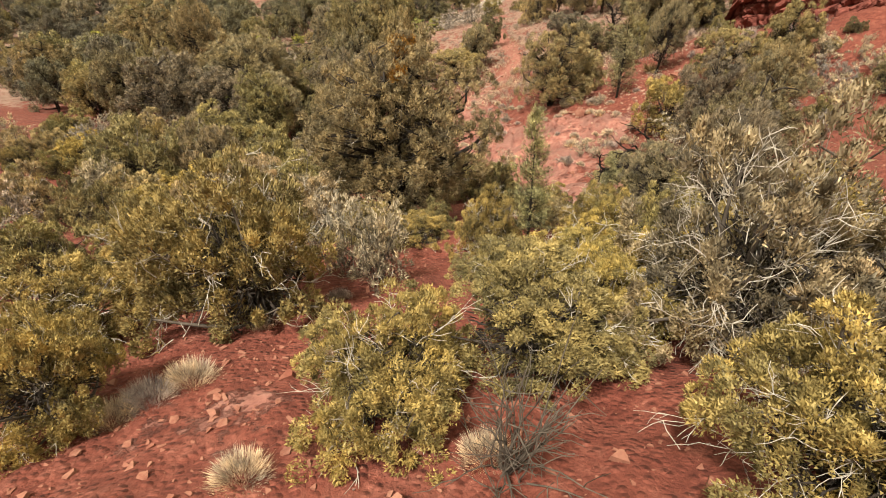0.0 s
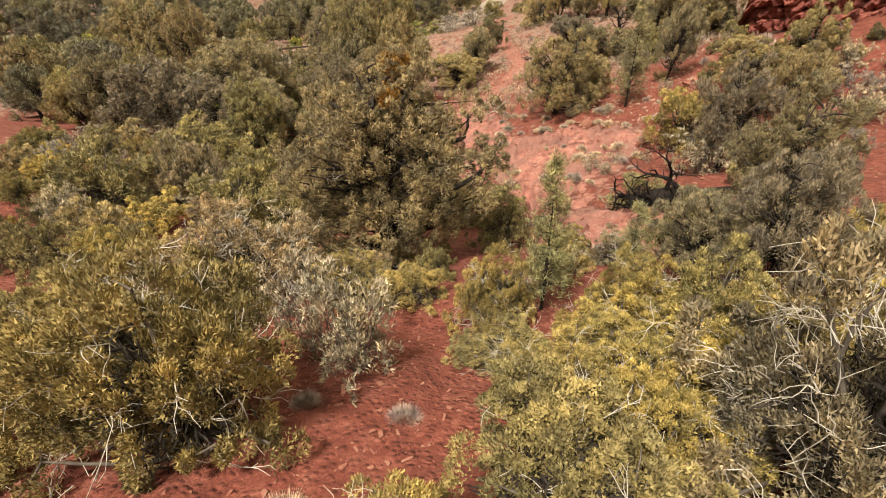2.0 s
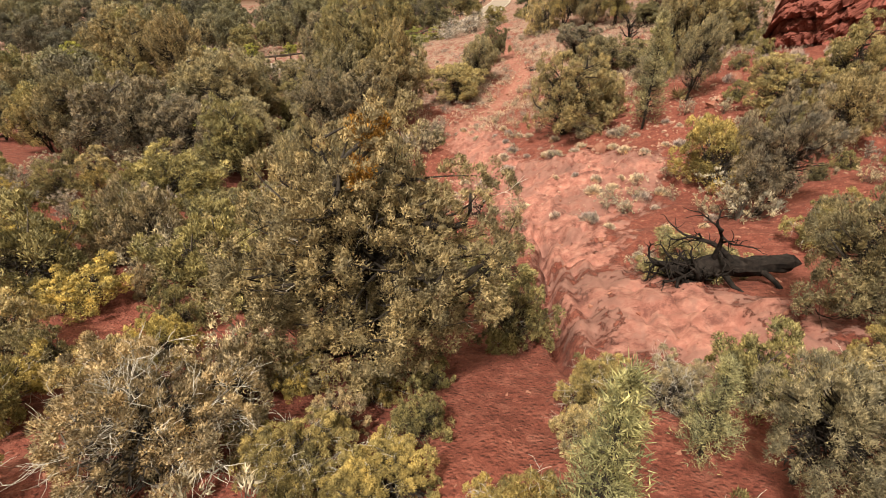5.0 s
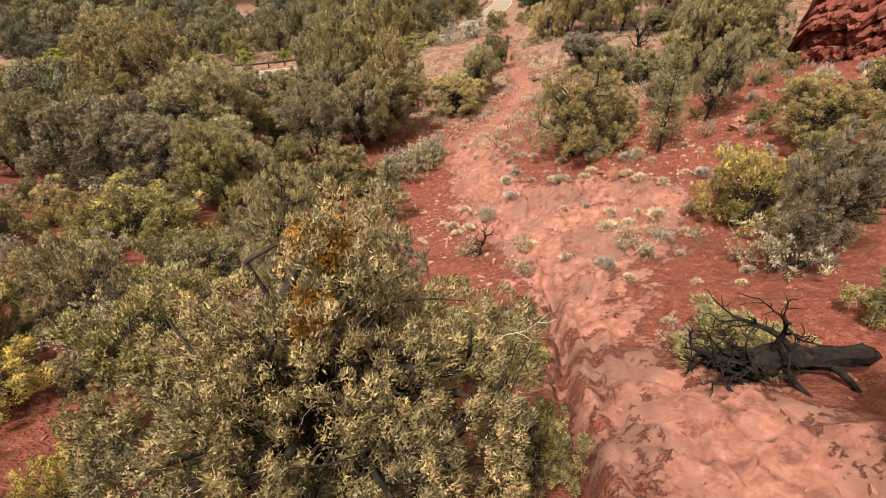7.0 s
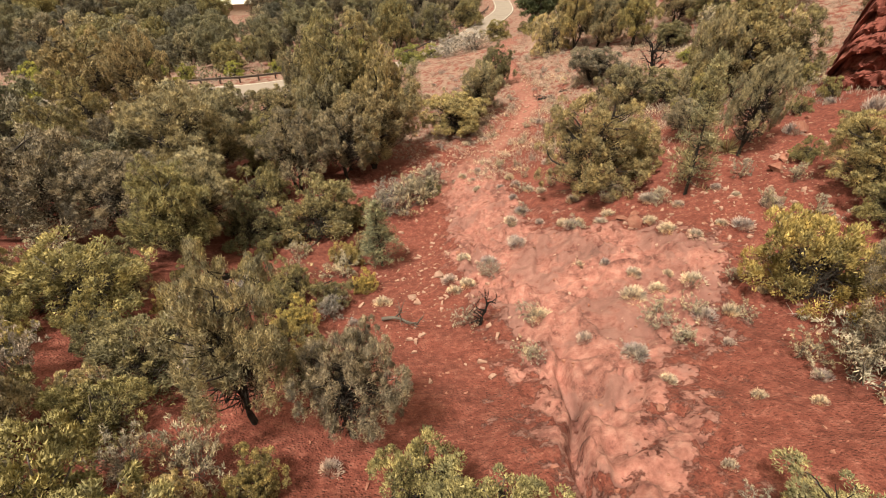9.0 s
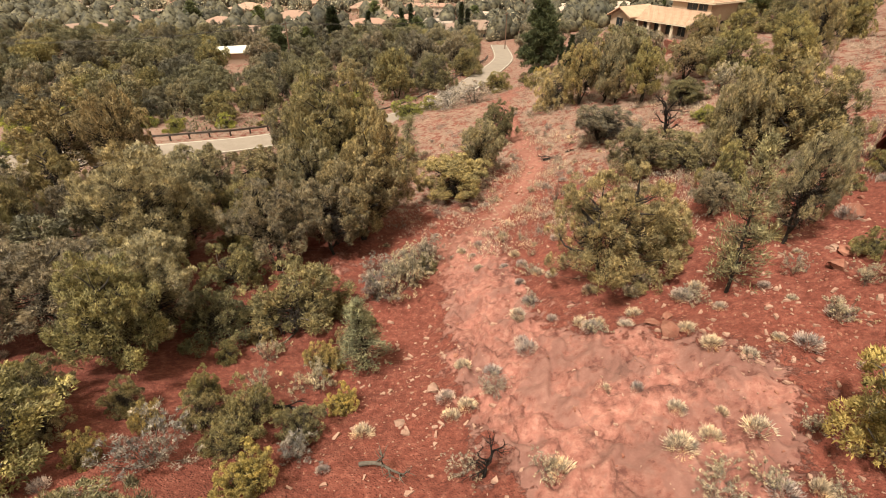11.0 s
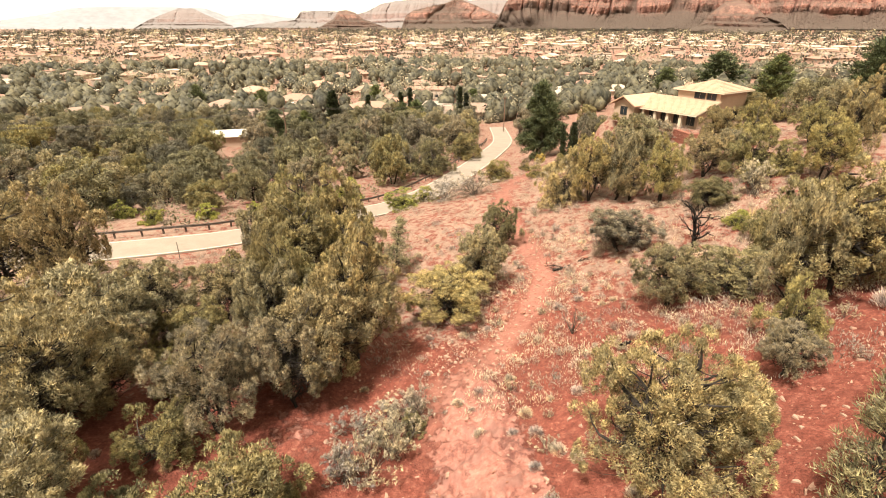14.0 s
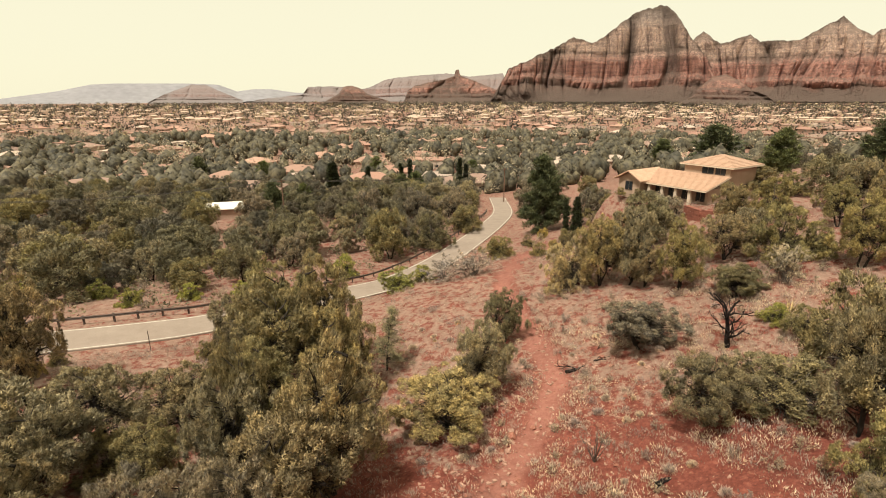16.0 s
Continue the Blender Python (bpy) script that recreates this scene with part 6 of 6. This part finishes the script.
def slab_roof(a0, a1, b0, b1, z0, z1, parent, gap=0.34):
    """A single roof slope rising from a0 to a1, with its tile courses."""
    sh, rows = Shell(), Shell()
    q = [(a0, b0, z0), (a0, b1, z0), (a1, b1, z1), (a1, b0, z1)]
    sh.add([(x, y, z - 0.16) for x, y, z in q] + q, [(0, 1, 2, 3), (7, 6, 5, 4), (0, 4, 5, 1), (1, 5, 6, 2), (2, 6, 7, 3), (3, 7, 4, 0)])
    roof = part("roof", sh.mesh("roof", FASCIA), parent)
    n = int(math.hypot(a1 - a0, z1 - z0) / gap)
    for i in range(n):
        (x0, h0), (x1, h1) = ((a0 + (a1 - a0) * k / n, z0 + (z1 - z0) * k / n) for k in (i, i + 1))
        rows.add([(x0, b0, h0 + 0.004), (x0, b1, h0 + 0.004), (x0, b1, h0 + 0.055), (x0, b0, h0 + 0.055), (x1, b1, h1 + 0.012), (x1, b0, h1 + 0.012)], [(0, 1, 2, 3), (3, 2, 4, 5)])
    part("tiles", rows.mesh("tiles", ROOF_TILE), roof, "buff clay tile courses")


def villa():
    thing = tagged(new("house"), "two-storey tan stucco house with buff tiled roofs", "house")
    solid("wall", [((0.9, 2.6, -0.4), (5.0, 12.6, 1.75)), ((5.0, 8.8, -0.4), (9.0, 12.6, 1.75))], STUCCO, thing)
    solid("wall", [((4.9, 2.4, -0.4), (11.4, 8.8, 3.95))], STUCCO, thing)
    slab_roof(-0.35, 5.0, 2.2, 12.9, 1.75, 3.0, thing)
    slab_roof(9.6, 5.0, 8.9, 12.9, 1.9, 3.0, thing)
    # the end wing: a gable that looks down the valley
    end = Shell()
    end.add([(-1.0, b, z) for b, z in ((11.4, -0.4), (15.0, -0.4), (15.0, 2.0), (13.2, 2.85), (11.4, 2.0))] + [(5.0, b, z) for b, z in ((11.4, -0.4), (15.0, -0.4), (15.0, 2.0), (13.2, 2.85), (11.4, 2.0))], [(0, 1, 2, 3, 4), (9, 8, 7, 6, 5), (0, 4, 9, 5), (1, 6, 7, 2), (2, 7, 8, 3), (3, 8, 9, 4)])
    part("wall", end.mesh("wall", STUCCO), thing)
    for b0, b1 in ((10.9, 13.2), (15.5, 13.2)):
        sh = Shell()
        v = [(a, b, z) for a in (-1.6, 5.4) for b, z in ((b0, 1.82), (b1, 2.95), (b1, 3.1), (b0, 1.97))]
        sh.add(v, [(0, 1, 2, 3), (7, 6, 5, 4), (0, 3, 7, 4), (1, 5, 6, 2), (3, 2, 6, 7), (0, 4, 5, 1)])
        part("roof", sh.mesh("roof", ROOF_TILE), thing)
    for a0, a1, b0, b1, z0, z1 in ((5.0, 11.6, 2.3, 8.9, 3.9, 5.2),):
        sh = Shell()
        hip_roof(sh, a0, a1, b0, b1, z0, z1)
        roof = part("roof", sh.mesh("roof", FASCIA), thing)
        part("tiles", tile_rows(a0, a1, b0, b1, z0, z1).mesh("tiles", ROOF_TILE), roof, "buff clay tile courses")
    # porch: pillars under the long eave, shaded wall behind
    for b in (4.4, 6.4, 8.4, 10.4):
        solid("pillar", [((-0.1, b, -0.4), (0.3, b + 0.4, 1.66))], FASCIA, thing)
    window(thing, (4.86, 3.0, 3.08), (4.86, 4.35, 3.88), "a", 2)
    window(thing, (4.86, 4.6, 3.08), (4.86, 6.2, 3.88), "a", 2)
    for b in (3.0, 5.0, 7.0, 9.0):
        window(thing, (0.86, b, 0.3), (0.86, b + 1.2, 1.5), "a", 2)
    window(thing, (-1.04, 12.6, 0.6), (-1.04, 13.8, 1.7), "a", 2)
    window(thing, (8.0, 2.36, 0.4), (9.8, 2.36, 1.8), "b", 2)
    thing.matrix_basis = pose(32.0, 85.6, 5.0, 0, 0, 33) @ Matrix.Diagonal((0.9, 0.9, 1, 1))


villa()


def masonry(name, label, line, top, foot, thick, seed):
    """A stone retaining wall of separate rough blocks before a core."""
    r = random.Random(seed)
    core = Shell()
    holder = tagged(new(name), label, "retaining wall")
    meshes = []
    for k in range(5):
        bm = bmesh.new()
        bmesh.ops.create_cube(bm, size=1.0)
        for v in bm.verts:
            v.co += Vector([r.uniform(-0.05, 0.05) for _ in range(3)])
        me = bpy.data.meshes.new("block")
        bm.to_mesh(me)
        bm.free()
        me.materials.append(STONE_WALL)
        meshes.append(me)
    for (x0, y0), (x1, y1) in zip(line, line[1:]):
        L, a = math.hypot(x1 - x0, y1 - y0), math.atan2(y1 - y0, x1 - x0)
        c, s = math.cos(a), math.sin(a)
        nx, ny = -s, c
        v = [(x0 + nx * q + c * e, y0 + ny * q + s * e, z) for z in (foot, top) for e, q in ((0, 0.02), (L, 0.02), (L, thick), (0, thick))]
        core.add(v, [(0, 1, 2, 3), (4, 5, 6, 7), (0, 1, 5, 4), (1, 2, 6, 5), (2, 3, 7, 6), (3, 0, 4, 7)])
        z = foot
        while z < top - 0.05:
            h, e = min(0.3, top - z), r.uniform(-0.3, 0)
            while e < L - 0.1:
                w = r.uniform(0.4, 0.75)
                m = max(0, min(L, e + w / 2))
                ob = part("block", r.choice(meshes), holder)
                ob.matrix_basis = pose(x0 + c * m + nx * 0.05, y0 + s * m + ny * 0.05, z + h / 2, 0, 0, math.degrees(a)) @ Matrix.Diagonal((w - 0.03, 0.24, h - 0.03, 1))
                e += w
            z += 0.3
    part("core", core.mesh("core", STONE_WALL), holder)


masonry("retaining_wall", "red stone retaining wall below the house terrace", [(28.3, 86.8), (28.9, 84.0), (34.0, 82.9), (38.0, 82.4)], 5.25, 3.0, 0.5, 5)

bench = tagged(new("terrace_bench"), "dark timber bench and rail on the terrace", "bench")
solid("seat", [((0, 0, 0.4), (1.7, 0.5, 0.48))], WOOD, bench)
solid("backrest", [((0, 0.45, 0.48), (1.7, 0.52, 0.95))], WOOD, bench)
for x in (0.08, 1.5):
    for y in (0.04, 0.36):
        solid("leg", [((x, y, 0), (x + 0.1, y + 0.1, 0.4))], WOOD, bench)
bench.matrix_basis = pose(41.5, 84.6, spot(41.5, 84.6), 0, 0, 10)


# ---------------------------------------------------------------- the town
TOWN_WALLS = [plain_material("town_stucco", tuple(0.92 * v for v in c), c, 0.5, 0.9, 0.05, 4) for c in ((0.4, 0.3, 0.23), (0.34, 0.235, 0.18), (0.42, 0.34, 0.28))]
TOWN_ROOFS = [plain_material("town_roof", tuple(0.88 * v for v in c), c, 0.7, 0.9, 0.1, 3) for c in ((0.34, 0.21, 0.155), (0.3, 0.175, 0.13), (0.4, 0.31, 0.25), (0.24, 0.16, 0.125))]


def town_house(seed, w, d, h, wall, roof, flat=False):
    thing = tagged(new("town_house"), "low pale stucco house with a %s roof in the valley" % ("flat" if flat else "tiled hip"), "house", "houses of the town")
    solid("wall", [((-w / 2, -d / 2, -1), (w / 2, d / 2, h)), ((-w / 2 + 1, -d / 2 - 3, -1), (-w / 2 + 6, -d / 2, h))], wall, thing)
    sh = Shell()
    if flat:
        box(sh, (-w / 2 - 0.3, -d / 2 - 0.3, h), (w / 2 + 0.3, d / 2 + 0.3, h + 0.45))
    else:
        hip_roof(sh, -w / 2, w / 2, -d / 2, d / 2, h, h + 2.5, 0.8)
        hip_roof(sh, -w / 2 + 1, -w / 2 + 6, -d / 2 - 3, -d / 2 + 2, h, h + 1.2, 0.7)
    part("roof", sh.mesh("roof", roof), thing)
    for k in range(3):
        x = -w / 2 + 7 + k * (w - 8) / 3
        win = solid("window", [((x, -d / 2 - 0.06, 0.9), (x + 1.7, -d / 2 + 0.05, 2.2))], DARK_FRAME, thing)
        solid("pane", [((x + 0.1, -d / 2 - 0.08, 1.0), (x + 1.6, -d / 2 - 0.06, 2.1))], GLASS, win)
    return thing


r_town = random.Random(5)
FORMS = [town_house(i, w, d, h, TOWN_WALLS[i % 3], TOWN_ROOFS[i % 4], i in (2, 5)) for i, (w, d, h) in enumerate(((15, 10, 3.0), (17, 11, 3.2), (13, 11, 3.6), (20, 12, 3.4), (16, 12, 3.0), (22, 14, 4.2), (14, 9, 3.0)))]
used = [False] * len(FORMS)


def put_house(k, x, y, turn):
    m = pose(x, y, spot(x, y), 0, 0, turn)
    if used[k]:
        copy_thing(FORMS[k], m)
    else:
        FORMS[k].matrix_basis = m
        used[k] = True


HOMES = []
while len(HOMES) < 240:
    d, a = 172 * (1 + 9.0 * r_town.random()) ** 0.72, r_town.uniform(-44, 44)
    x, y = d * math.sin(radians(a)), d * math.cos(radians(a))
    if (y < 220 and x > 12) or (y < 190 and x > -25) or (x < -70 and d < 215) or (x > 25 and y < 190) or any((x - p) ** 2 + (y - q) ** 2 < (17 + 0.01 * d) ** 2 for p, q in HOMES):
        continue
    HOMES.append((x, y))
    put_house(r_town.randrange(7), x, y, r_town.choice((0, 90, 180, 20, -25, 40)) + r_town.uniform(-8, 8))

shed = tagged(new("shed"), "low shed with a bright white roof among trees", "shed")
solid("wall", [((-4, -2.6, -1), (4, 2.6, 1.9))], TOWN_WALLS[1], shed)
sh = Shell()
sh.add([(-4.5, -3.2, 1.8), (4.5, -3.2, 1.8), (4.5, 0, 2.9), (-4.5, 0, 2.9), (-4.5, 3.2, 1.8), (4.5, 3.2, 1.8), (-4.5, -3.2, 1.65), (4.5, -3.2, 1.65), (4.5, 3.2, 1.65), (-4.5, 3.2, 1.65)], [(0, 1, 2, 3), (3, 2, 5, 4), (6, 7, 1, 0), (9, 8, 7, 6), (8, 9, 4, 5), (1, 7, 8, 5, 2), (6, 0, 3, 4, 9)])
part("roof", sh.mesh("roof", plain_material("white_sheet", (0.56, 0.52, 0.45), (0.62, 0.58, 0.5), 1, 0.6, 0.05, 9)), shed, "white sheet roof")
shed.matrix_basis = pose(-51.5, 149.5, spot(-51.5, 149.5) + 0.9, 0, 0, 14)

# far roofs, too many and small to tell apart
far = Shell()
r_far = np.random.RandomState(15)
for _ in range(650):
    d, a = 900 * 2.6 ** r_far.rand(), math.radians(r_far.uniform(-46, 46))
    x, y = d * math.sin(a), d * math.cos(a)
    w, q, h = r_far.uniform(10, 30), r_far.uniform(8, 16), r_far.uniform(3, 5.5)
    z = float(base_height(x, y)) + 1.2 * float(wave(x, y, 160, 9))
    turn = Matrix.Rotation(r_far.uniform(0, 3.1), 3, "Z")
    one = Shell()
    box(one, (-w / 2, -q / 2, -2), (w / 2, q / 2, h))
    hip_roof(one, -w / 2, w / 2, -q / 2, q / 2, h, h + 1.8)
    corners = np.concatenate(one.v) @ np.array(turn).T + (x, y, z)
    far.add(corners, [tuple(f) for group in one.f for f in group])
tagged(new("far_roofs", far.mesh("far_roofs", TOWN_WALLS[0])), "pale roofs of the distant town", "houses", kind="stuff")


def lump():
    """Corners and faces of a small rough ball."""
    bm = bmesh.new()
    bmesh.ops.create_icosphere(bm, subdivisions=1, radius=1.0)
    v, f = np.array([p.co[:] for p in bm.verts]), np.array([[p.index for p in q.verts] for q in bm.faces])
    bm.free()
    return v, f


LUMP = lump()


def far_woods(name, label, mat, count, near_d, ratio, per, seed, leaf, pale, core=False):
    """Trees over the valley, pale ones and dark ones in groves of their own."""
    r = np.random.RandomState(seed)
    d = near_d * (1 + (ratio ** 1.6 - 1) * r.rand(count)) ** 0.625
    a = np.radians(r.uniform(-47, 47, count))
    x, y = d * np.sin(a), d * np.cos(a)
    grove = wave(x, y, 150, 88, 3) + r.normal(0, 0.25, count)
    keep = ~((x > 20) & (y < 200)) & ~((x < 30) & (x > -140) & (y < 186)) & ((grove > 0.32) if pale else (grove < 0.5))
    d, x, y = d[keep], x[keep], y[keep]
    n = len(d)
    z = height(x, y)
    size = r.uniform(1.6, 3.9, n) * (1 + d / 1800)
    tall = r.uniform(0.9, 1.5, n) * (1.25 if pale else 1.0)
    sh = Shell()
    if core:
        v = LUMP[0][None] * (1 + r.normal(0, 0.13, (n, len(LUMP[0]), 1))) * np.stack([size * 0.86, size * 0.86, size * tall * 0.9], 1)[:, None]
        v = v + np.column_stack([x, y, z + size * tall * 0.7])[:, None]
        sh.add(v.reshape(-1, 3), (LUMP[1][None] + np.arange(n)[:, None, None] * len(LUMP[0])).reshape(-1, 3))
    n4 = n * per
    w = sphere_ways(r, n4)
    w[:, 2] = np.maximum(w[:, 2], -0.4)
    big = np.repeat(size, per)[:, None]
    c = np.repeat(np.column_stack([x, y, z + size * tall * 0.7]), per, 0) + w * big * r.uniform(0.75, 1.05, (n4, 1)) * np.column_stack([np.ones(n4), np.ones(n4), np.repeat(tall, per)])
    L = big * leaf
    face = unit(w + r.normal(0, 0.3, (n4, 3)))
    way = unit(np.cross(face, r.normal(0, 1, (n4, 3))))
    side = np.cross(way, face)
    v = np.stack([c - way * L, c + side * L * 0.6, c + way * L, c - side * L * 0.6], 1)
    sh.add(v.reshape(-1, 3), np.arange(4 * n4).reshape(-1, 4))
    tagged(new(name, sh.mesh(name, mat, core)), label, "trees", kind="stuff")


far_woods("far_woods", "olive trees between the houses of the town", LEAF_FAR, 2900, 185, 2.9, 40, 21, 0.16, False, True)
far_woods("distant_woods", "dark trees over the distant valley", LEAF_FAR, 8800, 520, 5.2, 11, 22, 0.36, False)
far_woods("bare_trees", "pale leafless cottonwoods between the houses", LEAF_BARE, 2600, 190, 3.2, 70, 23, 0.13, True)
far_woods("distant_bare_trees", "pale leafless trees over the valley", LEAF_BARE, 3600, 560, 4.0, 14, 24, 0.34, True)

# tall cypresses and firs at the edge of the town
for x, y, h in ((-37, 196, 10), (-35.4, 198, 9), (-34, 197, 10.5), (-25, 199, 9), (-13.5, 203, 10), (-10.5, 201, 11), (6, 199, 12), (7.6, 202, 10)):
    tagged(plant("cypress", x, y, h, 2.0), group="cypresses of the town")
for x, y, h in ((-40, 152, 8), (-35, 158, 7), (-12, 185, 7.5), (-8, 190, 8), (12, 240, 9), (-70, 230, 9), (-100, 240, 10), (-30, 260, 9)):
    tagged(plant("tallpine", x, y, h, h * 0.8), group="firs of the town")


# ---------------------------------------------------------------- power line
def pole(x, y, h):
    thing = tagged(new("utility_pole"), "dark wooden utility pole with a crossarm", "utility pole")
    sh = Shell()
    tube(sh, [(0, 0, -0.5), (0, 0, h / 2), (0, 0, h)], (0.17, 0.15, 0.12), 8)
    part("pole", sh.mesh("pole", WOOD), thing)
    solid("crossarm", [((-1.1, -0.07, h - 0.6), (1.1, 0.07, h - 0.42))], WOOD, thing)
    thing.matrix_basis = pose(x, y, spot(x, y), 0, 0, 60)
    return Vector((x, y, spot(x, y) + h - 0.4))


tops = [pole(-95, 120, 9), pole(-36.6, 147, 9.5), pole(18, 176, 10)]
for k, off in enumerate((-0.9, 0.0, 0.9)):
    sh = Shell()
    for p, q in zip(tops, tops[1:]):
        u = np.linspace(0, 1, 16)[:, None]
        pts = np.array(p) + (np.array(q) - np.array(p)) * u - (0, 0, 1.0) * np.sin(u * math.pi) * 1.4 + (off * 0.5, off * 0.85, 0.1)
        tube(sh, pts, np.full(16, 0.022), 4)
    tagged(new("power_cable", sh.mesh("power_cable", DARK_FRAME)), "thin sagging dark overhead cable", "cable", "power line")

for kind, count in list(STANDING.items()):
    for i, form in enumerate(KINDS[kind][0]):
        if count[i] == 0:
            for o in (*form.children_recursive, form):
                bpy.data.objects.remove(o)
for kind in KINDS:
    if kind not in STANDING:
        for form in KINDS[kind][0]:
            for o in (*form.children_recursive, form):
                bpy.data.objects.remove(o)
